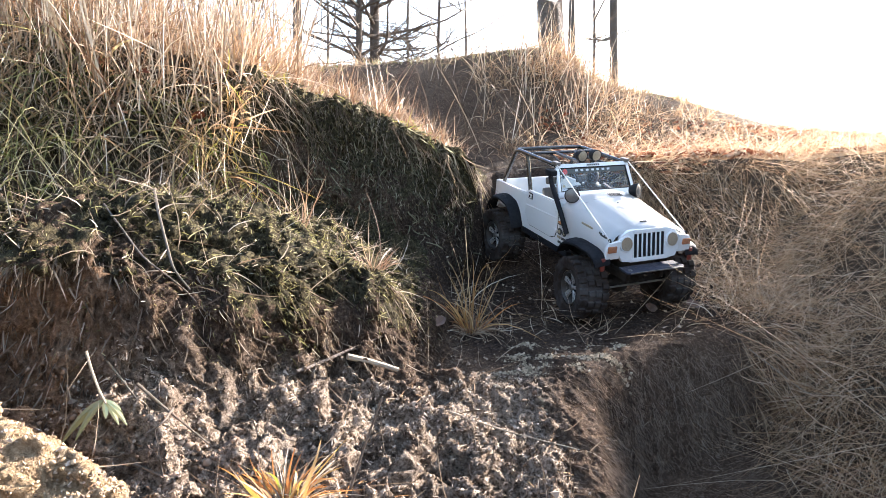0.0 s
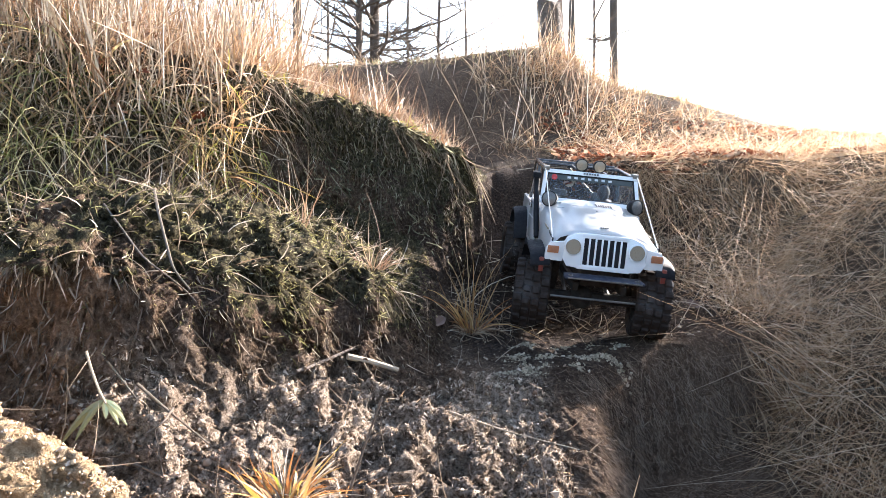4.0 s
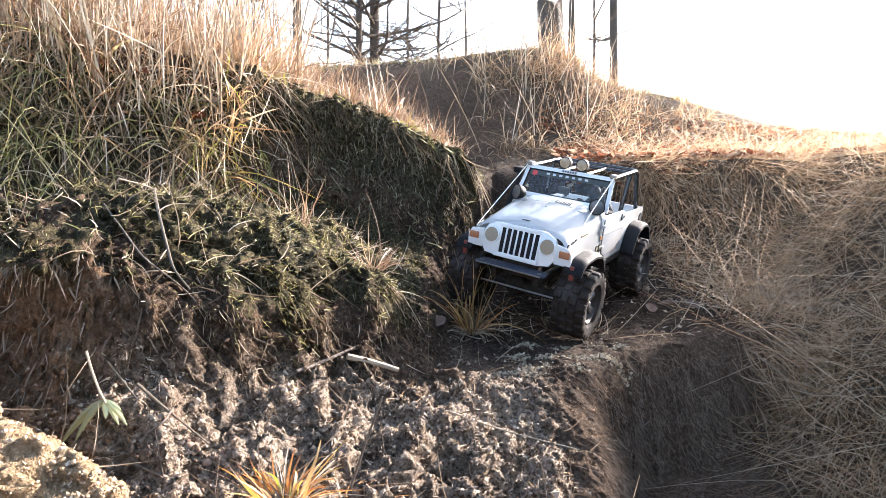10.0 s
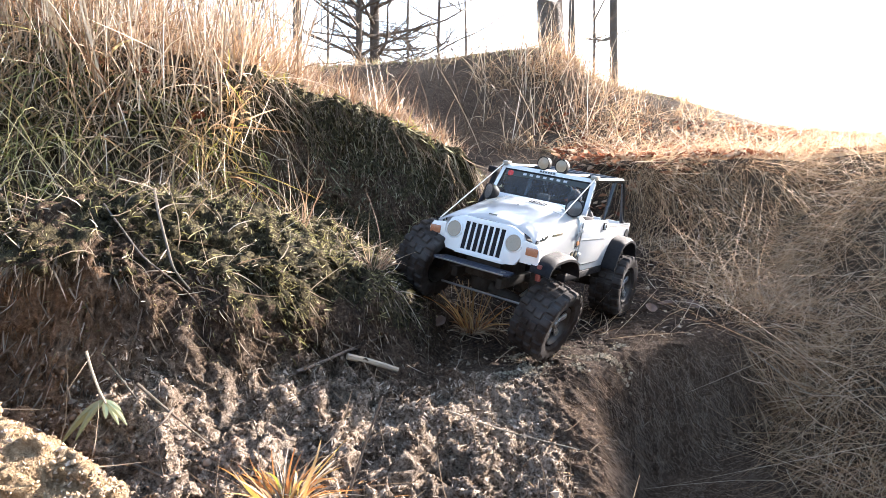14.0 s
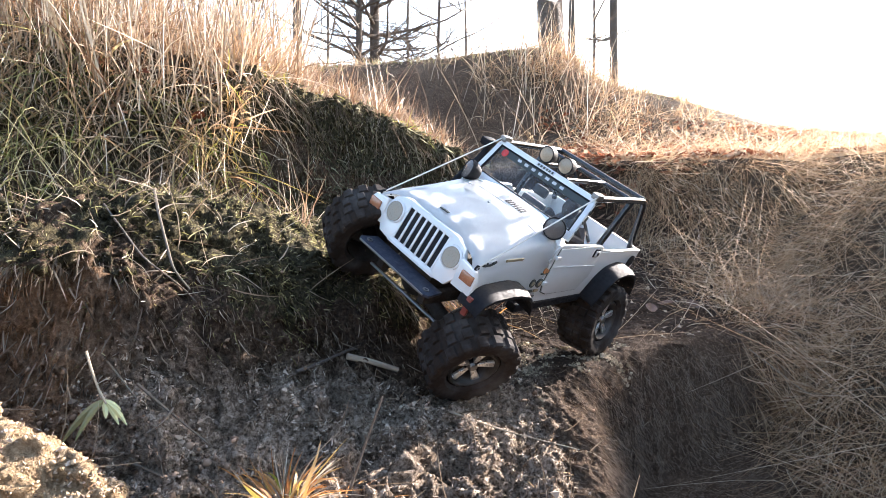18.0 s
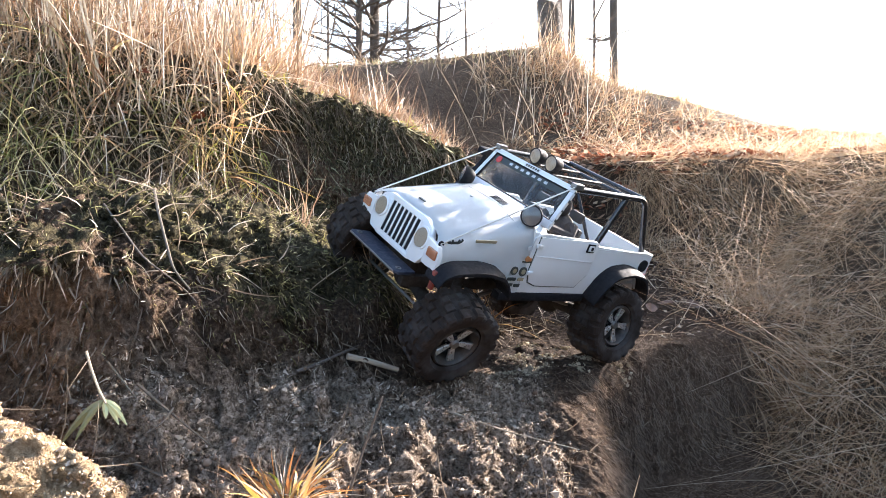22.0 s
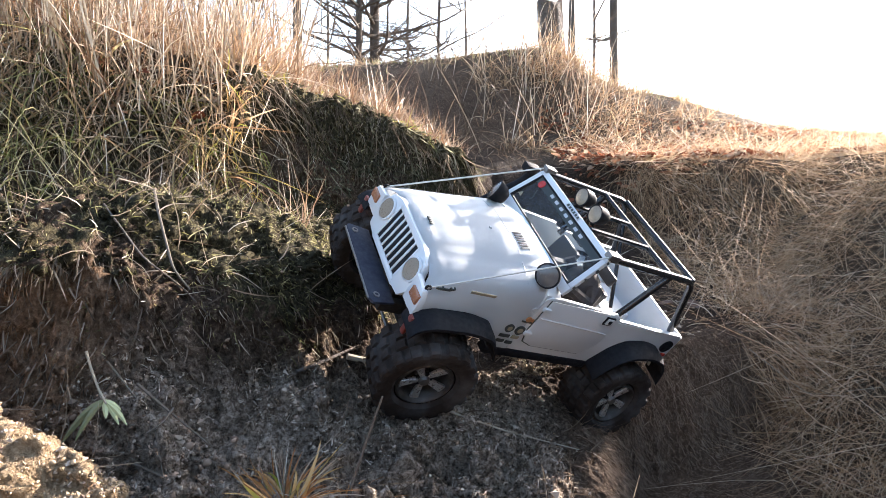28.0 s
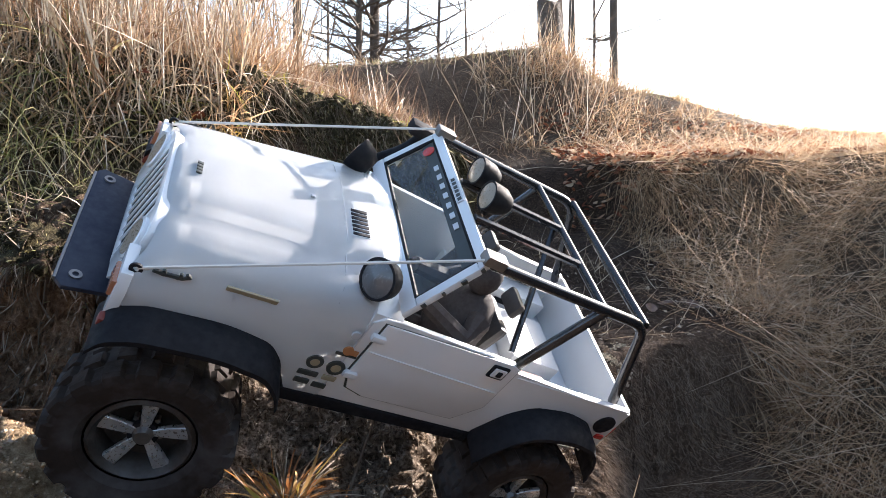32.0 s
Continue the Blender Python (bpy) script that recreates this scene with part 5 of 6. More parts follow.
# moss and rootlets on the banks
field("moss_tufts", 540000, (-0.75, 0.10, 0.42, 1.30), lambda x, y: moss_share(x, y) * (0.15 + 0.85 * ease(-0.2, 0.25, fbm(x, y, 0.05, 209, 2))), (0.0018, 0.0055), (0.0004, 0.0009), 0.0, 0.75, 0.7, 0.55, 0.6, 0.5, MOSS, "yellow-green moss tufts on the bank", "moss", 2, 0.001, taper=0.25)
field("moss_curtain", 11000, (-0.40, 0.10, 0.84, 1.24), lambda x, y: ease(0.05, 0.4, (y - bank_step(x)) / 0.14) * ease(1.45, 1.05, (y - bank_step(x)) / 0.14) * (1 - ease(0.075, 0.11, x)) * ease(-0.35, 0.25, fbm(x, y, 0.06, 243, 2)), (0.005, 0.020), (0.0014, 0.0030), -0.4, 0.6, 0.3, 0.45, 0.4, 0.35, SHADED_MOSS, "moss and fine roots hanging from the overhanging turf", "moss", 4, 0.002, taper=0.3)
field("curtain_strands", 60, (-0.12, 0.09, 0.95, 1.16), lambda x, y: ease(0.4, 0.7, (y - bank_step(x)) / 0.14) * ease(1.2, 1.0, (y - bank_step(x)) / 0.14) * (1 - ease(0.075, 0.10, x)), (0.04, 0.11), (0.0010, 0.0018), -0.9, 0.55, 0.1, 0.14, 0.2, 0.2, ROOT, "long pale rootlets hanging under the turf", "roots", 6, 0.002)
field("shelf_grass", 4200, (-0.62, -0.12, 0.50, 0.90), lambda x, y: ease(0.65, 0.85, (y - bank_foot(x)) / bank_width(x)) * ease(0.6, 0.1, (y - bank_step(x)) / 0.14) * ease(0.0, 0.4, fbm(x, y, 0.08, 251, 2)) * ease(-0.10, -0.22, x), (0.006, 0.017), (0.0008, 0.0016), 0.4, 0.5, 0.5, 0.6, 0.8, 0.6, YELLOW_MOSS, "short yellow-green grass and moss on the shelf", "grass", 4, 0.001)
field("moss_clumps", 9000, (-0.60, -0.06, 0.42, 0.90), lambda x, y: moss_share(x, y) * ease(-0.1, 0.3, fbm(x, y, 0.04, 253, 2)), (0.003, 0.009), (0.0010, 0.0020), 0.3, 0.7, 0.3, 0.7, 0.5, 0.5, YELLOW_MOSS, "yellow moss sprigs on the shelf", "moss", 3, 0.001)
field("moss_cushions", 60000, (-0.50, -0.06, 0.44, 0.86), lambda x, y: np.clip(moss_cushion(x, y), 0, 1) * (0.1 + 0.9 * ease(-0.2, 0.2, fbm(x, y, 0.025, 311, 2))), (0.0018, 0.0050), (0.0006, 0.0012), 0.2, 0.75, 0.4, 0.7, 0.5, 0.6, YELLOW_MOSS, "thick yellow moss cushions on the sunny shoulder", "moss", 2, 0.001, taper=0.3)
field("lip_moss", 16000, (-0.62, -0.06, 0.44, 0.80), lambda x, y: ease(0.55, 0.68, (y - bank_foot(x)) / bank_width(x)) * ease(1.15, 0.9, (y - bank_foot(x)) / bank_width(x)) * ease(0.0, 0.35, fbm(x, y, 0.06, 301, 2)), (0.003, 0.008), (0.0008, 0.0018), -0.1, 0.7, 0.4, 0.7, 0.5, 0.7, YELLOW_MOSS, "yellow moss cushions along the lip of the shelf", "moss", 2, 0.001)
field("shelf_straw", 700, (-0.45, -0.05, 0.5, 0.95), lambda x, y: ease(0.7, 0.9, (y - bank_foot(x)) / bank_width(x)) * ease(0.4, 0.0, (y - bank_step(x)) / 0.14), (0.015, 0.05), (0.0007, 0.0015), 0.3, 0.4, 0.4, 0.7, 0.3, 0.5, STRAW, "bits of pale straw on the mossy shelf", "straw", 4, 0.0)
field("face_roots", 110000, (-0.6, 0.10, 0.30, 1.10), lambda x, y: np.maximum(0.7 * ease(0.01, -0.05, x) * ease(0.15, 0.5, (y - bank_foot(x)) / bank_width(x)) * ease(1.1, 0.9, (y - bank_foot(x)) / bank_width(x)) * ease(-0.4, 0.3, fbm(x, y, 0.06, 221, 2)), ease(0.2, 0.5, (y - bank_step(x)) / 0.14) * ease(1.1, 0.9, (y - bank_step(x)) / 0.14)),
      (0.0045, 0.016), (0.0006, 0.0014), -0.8, 0.35, 0.3, 0.3, 0.3, 0.35, ROOT, "earthy rootlets hanging from the bank faces", "roots", 5, 0.002, taper=0.3)
field("gully_roots", 200000, (0.02, 0.55, 0.52, 0.92), lambda x, y: ease(0.26, 0.14, ledge_edge(x) - y) * ease(0.01, 0.07, ledge_edge(x) - y) * ease(0.095, 0.18, x) * ease(0.50, 0.42, x), (0.006, 0.018), (0.0004, 0.0008), -0.6, 0.28, 0.6, 0.38, 0.3, 0.6, HAIR, "fine brown rootlets on the gully wall", "roots", 2, 0.002)
field("ledge_litter", 1500, (0.0, 0.55, 0.72, 1.25), lambda x, y: ease(0.0, 0.04, y - ledge_edge(x)) * ease(-0.1, 0.4, fbm(x, y, 0.09, 211, 2)), (0.02, 0.09), (0.0008, 0.0018), 0.1, 0.25, 0.3, 0.7, 0.15, 0.4, STRAW, "loose straw lying on the ledge", "straw", 4, 0.0)
talus = lambda x, y: (1 - 0.6 * np.clip(sand_share(x, y), 0, 1)) * dry_share(x, y) * (0.10 + 0.90 * ease(-0.35, 0.15, fbm(x, y, 0.045, 225, 3)))
field("soil_flakes", 170000, (-0.5, 0.28, 0.24, 0.80), lambda x, y: talus(x, y) * (0.25 + 0.75 * ease(0.36, 0.46, y)), (0.0014, 0.0050), (0.0005, 0.0012), 0.25, 0.6, 0.15, 0.8, 0.3, 0.5, CRUMB, "dry crumbling flakes of soil and root", "soil", 3, 0.001, taper=0.3)
field("pale_flakes", 14000, (-0.4, 0.26, 0.24, 0.68), lambda x, y: ease(-0.1, 0.4, fbm(x, y, 0.035, 241, 2)) * talus(x, y), (0.002, 0.006), (0.0006, 0.0012), 0.4, 0.5, 0.1, 0.8, 0.3, 0.5, DULL_STRAW, "pale dry flakes of root and bark on the slope", "litter", 3, -0.001)
field("slope_litter", 900, (-0.45, 0.25, 0.30, 0.75), lambda x, y: 0.3 + 0.7 * ease(0.0, 0.5, fbm(x, y, 0.08, 213, 2)), (0.012, 0.05), (0.0006, 0.0016), 0.25, 0.35, 0.2, 0.7, 0.15, 0.4, ROOT, "bits of dry stalk and root on the crumbly slope", "litter", 4, 0.0)


def crumbs(name, n, box, keep, size, material, label, fine=True):
    """Clods of dry soil: small rough lumps with broken faces, joined."""
    x, y = scatter(n, *box, keep)
    p = ground_point(x, y)
    if fine:
        base = np.array([(1, 0, 0), (-1, 0, 0), (0, 1, 0), (0, -1, 0), (0, 0, 1), (0, 0, -1)], float)
        tris = np.array([(0, 2, 4), (2, 1, 4), (1, 3, 4), (3, 0, 4), (2, 0, 5), (1, 2, 5), (3, 1, 5), (0, 3, 5)])
    else:
        ico = bmesh.new()
        bmesh.ops.create_icosphere(ico, subdivisions=1, radius=1)
        base = np.array([v.co[:] for v in ico.verts])
        tris = np.array([[v.index for v in f.verts] for f in ico.faces])
        ico.free()
    m, k = len(x), len(base)
    r = size[0] * (size[1] / size[0]) ** (rng.uniform(0, 1, m) ** 2.0)
    shape = base[None] * (1 + rng.normal(0, 0.28 if fine else 0.20, (m, k, 1))) * rng.uniform(0.6, 1.4, (m, 1, 3))
    for axis in (0, 1, 2):
        a = rng.uniform(0, 2 * np.pi, m)
        c, s = np.cos(a)[:, None], np.sin(a)[:, None]
        u, v = (axis + 1) % 3, (axis + 2) % 3
        shape[..., u], shape[..., v] = shape[..., u] * c - shape[..., v] * s, shape[..., u] * s + shape[..., v] * c
    p[:, 2] -= 0.25 * r
    verts = (p[:, None] + shape * r[:, None, None]).reshape(-1, 3)
    faces = (np.arange(m)[:, None, None] * k + tris[None]).reshape(-1, 3)
    me = bpy.data.meshes.new(name)
    me.vertices.add(len(verts))
    me.vertices.foreach_set("co", verts.astype(np.float32).ravel())
    me.loops.add(faces.size)
    me.loops.foreach_set("vertex_index", faces.ravel())
    me.polygons.add(len(faces))
    me.polygons.foreach_set("loop_start", np.arange(len(faces)) * 3)
    me.polygons.foreach_set("use_smooth", np.full(len(faces), not fine))
    me.update()
    me.validate()
    me.materials.append(material)
    return tagged(new(name, me), label, "clods", kind="stuff")


def by_heap(x, y):
    return np.clip(sand_share(x, y), 0, 1)


def heap_rim(x, y):
    """The broken ground between the sand heap and the bank."""
    return ease(-0.02, -0.10, x) * ease(0.34, 0.37, y) * ease(0.47, 0.41, y) * (0.25 + 0.75 * ease(-0.2, 0.3, fbm(x, y, 0.04, 281, 2)))


crumbs("sand_grains", 14000, (-0.42, -0.08, 0.26, 0.40), by_heap, (0.0005, 0.0013), SAND_LUMP, "crumbs of pale orange sand")
crumbs("sand_clods", 1200, (-0.42, -0.08, 0.26, 0.40), lambda x, y: 0.5 * by_heap(x, y), (0.0010, 0.0026), SAND_LUMP, "clods of pale orange sand", False)
crumbs("red_clods", 2600, (-0.42, -0.02, 0.33, 0.47), heap_rim, (0.0010, 0.0030), RED_LUMP, "reddish brown soil clods", False)
crumbs("red_crumbs", 16000, (-0.42, -0.02, 0.33, 0.47), heap_rim, (0.0005, 0.0016), RED_LUMP, "reddish brown soil crumbs")
crumbs("fine_crumbs", 46000, (-0.5, 0.28, 0.24, 0.75), talus, (0.0006, 0.0020), DRY_SOIL, "fine pale crumbs of dried soil")
crumbs("dry_clods", 2200, (-0.5, 0.24, 0.26, 0.72), lambda x, y: (0.15 + 0.85 * ease(-0.2, 0.4, fbm(x, y, 0.07, 215, 2))) * ease(0.85, 0.3, (y - bank_foot(x)) / bank_width(x)), (0.0008, 0.0026), RED_LUMP, "dry crumbling soil clods", False)
crumbs("bank_clods", 2500, (-0.6, 0.08, 0.30, 1.0), lambda x, y: ease(0.1, 0.3, (y - bank_foot(x)) / bank_width(x)) * ease(-0.2, 0.4, fbm(x, y, 0.06, 217, 2)), (0.0008, 0.0022), RED_LUMP, "soil lumps on the bank")
crumbs("slope_clods", 26000, (-0.42, 0.24, 0.27, 0.70), lambda x, y: (0.2 + 0.8 * ease(-0.1, 0.25, fbm(x, y, 0.03, 261, 3))) * talus(x, y), (0.0009, 0.0030), DRY_SOIL, "small pale lumps of dried soil on the slope")
crumbs("gully_clods", 2200, (0.0, 0.6, 0.45, 1.15), lambda x, y: ease(-0.02, 0.03, y - ledge_edge(x)), (0.0010, 0.004), LUMP, "soil crumbs on the ledge")


def leaves(name, n, box, keep, size, material, label, category):
    """Curled dead leaves, each a bent pointed blade with a fold along its rib."""
    x, y = scatter(n, *box, keep)
    p = ground_point(x, y)
    outline = [(0.0, -1.0), (0.42, -0.45), (0.5, 0.1), (0.3, 0.6), (0.0, 1.0), (-0.3, 0.6), (-0.5, 0.1), (-0.42, -0.45), (0.0, -0.4), (0.0, 0.3)]
    tri = [(0, 1, 8), (1, 2, 8), (2, 9, 8), (2, 3, 9), (3, 4, 9), (4, 5, 9), (5, 6, 9), (6, 8, 9), (6, 7, 8), (7, 0, 8)]
    verts, faces = [], []
    for q in p:
        s = rng.uniform(*size)
        turn = Euler((rng.uniform(-0.7, 0.7), rng.uniform(-0.7, 0.7), rng.uniform(0, 6.28))).to_matrix()
        fold, curl = rng.uniform(0.1, 0.7), rng.uniform(-0.5, 0.5)
        b = len(verts)
        for u, v in outline:
            w = turn @ Vector((u * s, v * s, (abs(u) * fold + v * v * curl) * s))
            verts.append((q[0] + w.x, q[1] + w.y, q[2] + 0.35 * s + 0.010 + w.z))
        faces += [tuple(b + i for i in f) for f in tri]
    me = smooth_mesh(name, verts, faces)
    me.materials.append(material)
    return tagged(new(name, me), label, category, kind="stuff")


leaves("dead_leaves", 4200, (0.26, 1.3, 1.28, 1.85), lambda x, y: (0.15 + 0.85 * ease(-0.2, 0.3, fbm(x, y, 0.15, 219, 2))) * ease(0.2, 0.3, x), (0.006, 0.014), LEAF, "red-brown dead leaves on the slope behind the ledge", "leaves")
field("bank_flakes", 60000, (-0.6, 0.10, 0.36, 1.20), lambda x, y: ease(0.02, -0.05, x) * ease(0.3, 0.6, (y - bank_foot(x)) / bank_width(x)) * ease(2.0, 1.0, (y - bank_step(x)) / 0.14) * ease(-0.3, 0.3, fbm(x, y, 0.05, 227, 2)), (0.002, 0.0060), (0.0005, 0.0012), -0.4, 0.5, 0.4, 0.6, 0.3, 0.5, ROOT, "crumbling flakes and rootlets on the bank", "soil", 2, 0.001, taper=0.3)
leaves("bank_leaves", 60, (-0.9, -0.3, 0.80, 1.1), None, (0.010, 0.022), LEAF, "rusty dead leaves among the grass", "leaves")


# ---- single plants, sticks and roots ----
def spot(x, y, lift=0.0):
    p = ground_point(np.array([x]), np.array([y]))[0]
    return Vector((p[0], p[1], p[2] + lift))


def tuft(name, x, y, n, length, width, spread_, sag, material):
    c = spot(x, y, -0.003)
    a, r = some(n, 0, 2 * np.pi), rng.uniform(0, 1, n) ** 0.5 * 0.012
    roots = np.stack([c.x + r * np.cos(a), c.y + r * np.sin(a), np.full(n, c.z)], -1)
    head = np.stack([np.cos(a) * spread_, np.sin(a) * spread_, np.ones(n)], -1) + rng.normal(0, 0.25, (n, 3))
    return ribbons(name, roots, head, some(n, *length), some(n, *width), sag, 0.2, material, 6)


def whole_tuft(name, x, y, blades, label):
    """A clump of grass as one thing: an anchor on the ground and a part for each kind of blade."""
    c = spot(x, y)
    top = tagged(new(name), label, "grass tuft", group="grass tufts")
    top.location = c
    for pname, n, length, width, spread_, sag, material in blades:
        ob = tuft(pname, x, y, n, length, width, spread_, sag, material)
        ob.data.transform(Matrix.Translation(-c))
        ob.parent = top
    return top


whole_tuft("grass_tuft", 0.044, 0.850, [("dry_blade", 80, (0.04, 0.09), (0.0010, 0.0022), 0.9, 0.7, RUST_STRAW), ("tall_blade", 24, (0.11, 0.19), (0.0014, 0.0028), 0.36, 0.30, GOLD), ("rusty_blade", 34, (0.07, 0.14), (0.0013, 0.0026), 0.5, 0.5, ORANGE), ("dead_blade", 130, (0.03, 0.08), (0.0008, 0.0016), 1.6, 0.6, STRAW)], "golden grass tuft with long bent blades on the ledge")
whole_tuft("grass_tuft", -0.080, 0.715, [("red_blade", 40, (0.02, 0.05), (0.0009, 0.0018), 0.8, 0.3, RUST_STRAW), ("tall_blade", 6, (0.05, 0.085), (0.0009, 0.0016), 0.25, 0.1, RUST_STRAW)], "small reddish grass tuft at the foot of the bank")
whole_tuft("grass_tuft", -0.174, 0.745, [("tall_blade", 14, (0.05, 0.10), (0.0008, 0.0017), 0.16, 0.08, RUST_STRAW)], "thin upright reddish grass seedling on the shelf")
whole_tuft("grass_tuft", -0.070, 0.402, [("lying_blade", 110, (0.02, 0.05), (0.0010, 0.0026), 2.4, 0.4, ORANGE), ("dry_stalk", 60, (0.02, 0.06), (0.0008, 0.0016), 2.0, 0.4, STRAW)], "bed of reddish dead grass lying on the clods")
whole_tuft("grass_tuft", -0.106, 0.398, [("green_blade", 9, (0.025, 0.055), (0.0028, 0.0050), 0.6, 0.3, FRESH), ("orange_blade", 56, (0.025, 0.060), (0.0016, 0.0036), 0.9, 0.4, ORANGE), ("dry_stalk", 60, (0.03, 0.070), (0.0008, 0.0018), 0.9, 0.35, STRAW), ("lying_blade", 60, (0.03, 0.065), (0.0010, 0.0024), 2.2, 0.4, STRAW)], "green and orange grass tuft beside the camera")
whole_tuft("grass_tuft", 0.289, 1.58, [("yellow_blade", 40, (0.04, 0.09), (0.0012, 0.0024), 0.8, 0.5, GOLD)], "yellow grass tuft above the ledge")
whole_tuft("grass_tuft", 0.52, 0.98, [("dry_blade", 60, (0.05, 0.12), (0.0010, 0.0018), 0.8, 0.5, STRAW)], "dry straw tuft at the end of the ledge")
field("edge_roots", 1800, (0.04, 0.36, 0.66, 0.95), lambda x, y: np.exp(-((y - ledge_edge(x)) / 0.014) ** 2) * ease(-0.3, 0.3, fbm(x, y, 0.05, 223, 2)), (0.006, 0.022), (0.0008, 0.0020), 0.1, 0.4, 0.7, 0.5, 0.5, 0.4, STRAW, "pale rootlets along the ledge edge", "roots", 3, 0.0)
for px, py, w, d in ((0.066, 0.676, 0.012, 0.006), (0.076, 0.694, 0.010, 0.011), (0.100, 0.692, 0.014, 0.006), (0.110, 0.712, 0.014, 0.007), (0.082, 0.742, 0.010, 0.010), (0.126, 0.740, 0.014, 0.006), (0.148, 0.722, 0.016, 0.006), (0.158, 0.772, 0.018, 0.007), (0.108, 0.784, 0.013, 0.009),
                     (0.176, 0.744, 0.013, 0.007), (0.200, 0.746, 0.012, 0.005), (0.198, 0.786, 0.012, 0.007), (0.222, 0.797, 0.010, 0.006), (0.214, 0.757, 0.008, 0.012), (0.095, 0.630, 0.008, 0.005), (0.056, 0.632, 0.007, 0.005)):
    crumbs("pale_bark", 1300, (px - 2.2 * w, px + 2.2 * w, py - 2.2 * d, py + 2.2 * d), lambda x, y: np.exp(-((x - px) / w) ** 2 - ((y - py) / d) ** 2) * ease(-0.15, 0.15, fbm(x * 0.6, y, 0.014, 321, 2)), (0.0009, 0.0030), PALE, "pale crust of dead bark at the ledge edge")



def stick(name, points, r, taper, material, label, category="stick", twigs=(), group=""):
    """A stick along points; twigs branch from it as parts."""
    ob = part(name, tube(bend(points, 3), r, 7, taper=taper), material)
    tagged(ob, label, category, group=group)
    for t in twigs:
        part("twig", tube(bend(t, 2), r * 0.5, 5, taper=0.3), material, ob)
    return ob


def on_ground(*xy, lift=0.003):
    return [tuple(spot(x, y, lift)) for x, y in xy]


stick("broken_stick", [(-0.0895, 0.580, 0.1985), (-0.067, 0.590, 0.1905), (-0.0438, 0.600, 0.1800)], 0.0031, 0.8, WOOD, "pale broken stick lying on the slope")
stick("curved_twig", [(-0.127, 0.536, 0.1965), (-0.111, 0.560, 0.1975), (-0.094, 0.586, 0.2010), (-0.074, 0.618, 0.2030), (-0.057, 0.643, 0.2065)], 0.0017, 0.6, BARK, "thin curved dark twig beside the stick",
      twigs=[[(-0.094, 0.586, 0.2010), (-0.078, 0.604, 0.2010), (-0.062, 0.618, 0.1960)]])
p0 = spot(-0.060, 0.405)
stick("upright_stalk", [tuple(p0), tuple(p0 + Vector((0.010, 0.004, 0.030))), tuple(p0 + Vector((0.023, 0.004, 0.066)))], 0.0010, 0.7, OLD_ROOT, "pale broken stalk standing in the soil", "stalk")
stick("long_straw", on_ground((0.008, 0.560), (0.060, 0.575), (0.125, 0.565), lift=0.008), 0.0010, 0.5, WOOD, "long pale straw lying on the clods", "straw")
stick("bare_root", on_ground((-0.273, 0.626), (-0.246, 0.58), (-0.223, 0.535), (-0.199, 0.500), lift=0.008), 0.0015, 0.5, OLD_ROOT, "old root hanging down the bank", "root",
      [[tuple(spot(-0.246, 0.58, 0.010)), tuple(spot(-0.24, 0.60, 0.02)), tuple(spot(-0.225, 0.62, 0.022))]])
stick("bare_root", on_ground((-0.285, 0.556), (-0.232, 0.498), (-0.203, 0.496), (-0.178, 0.511), (-0.150, 0.540), lift=0.012), 0.0008, 0.6, BARK, "long thin root slanting across the bank", "root")
stick("bare_root", on_ground((-0.311, 0.625), (-0.300, 0.66), (-0.300, 0.71), (-0.285, 0.735), lift=0.010), 0.0012, 0.5, PALE_WOOD, "pale forked root on the mossy shelf", "root", [[tuple(spot(-0.300, 0.66, 0.016)), tuple(spot(-0.290, 0.65, 0.024)), tuple(spot(-0.278, 0.655, 0.014))]])
stick("bare_root", on_ground((-0.345, 0.480), (-0.320, 0.476), (-0.298, 0.472), lift=0.012), 0.0011, 0.5, OLD_ROOT, "thin root sticking out of the bank", "root")
stick("fallen_twig", on_ground((-0.237, 0.45), (-0.223, 0.443), (-0.207, 0.428), lift=0.010), 0.0009, 0.6, OLD_ROOT, "thin grey twig lying on the clods", "twig", group="twigs on the clods")
stick("fallen_twig", on_ground((-0.212, 0.436), (-0.187, 0.429), (-0.160, 0.430), lift=0.009), 0.0011, 0.6, OLD_ROOT, "thin grey twig lying on the clods", "twig", group="twigs on the clods")
stick("fallen_twig", on_ground((-0.185, 0.433), (-0.191, 0.419), (-0.199, 0.410), lift=0.009), 0.0009, 0.6, OLD_ROOT, "thin grey twig lying on the clods", "twig", group="twigs on the clods")
stick("bare_root", on_ground((-0.211, 0.404), (-0.186, 0.393), (-0.162, 0.402), lift=0.006), 0.0011, 0.5, OLD_ROOT, "thin root lying in the soil", "root", [[tuple(spot(-0.186, 0.393, 0.006)), tuple(spot(-0.19, 0.41, 0.018))]])
for pts, lift in ((((0.50, 1.33), (0.53, 1.27), (0.60, 1.17)), 0.03), (((0.51, 1.62), (0.52, 1.52), (0.50, 1.40)), 0.03), (((0.62, 1.30), (0.66, 1.26), (0.70, 1.22)), 0.03),
                  (((0.415, 0.83), (0.46, 0.775), (0.51, 0.715)), 0.03), (((0.16, 1.40), (0.22, 1.41), (0.30, 1.37)), 0.01)):
    stick("long_straw", on_ground(*pts, lift=lift), 0.0008, 0.5, DRY_STALK, "long pale dry stalk fallen down the slope", "straw", group="fallen stalks")


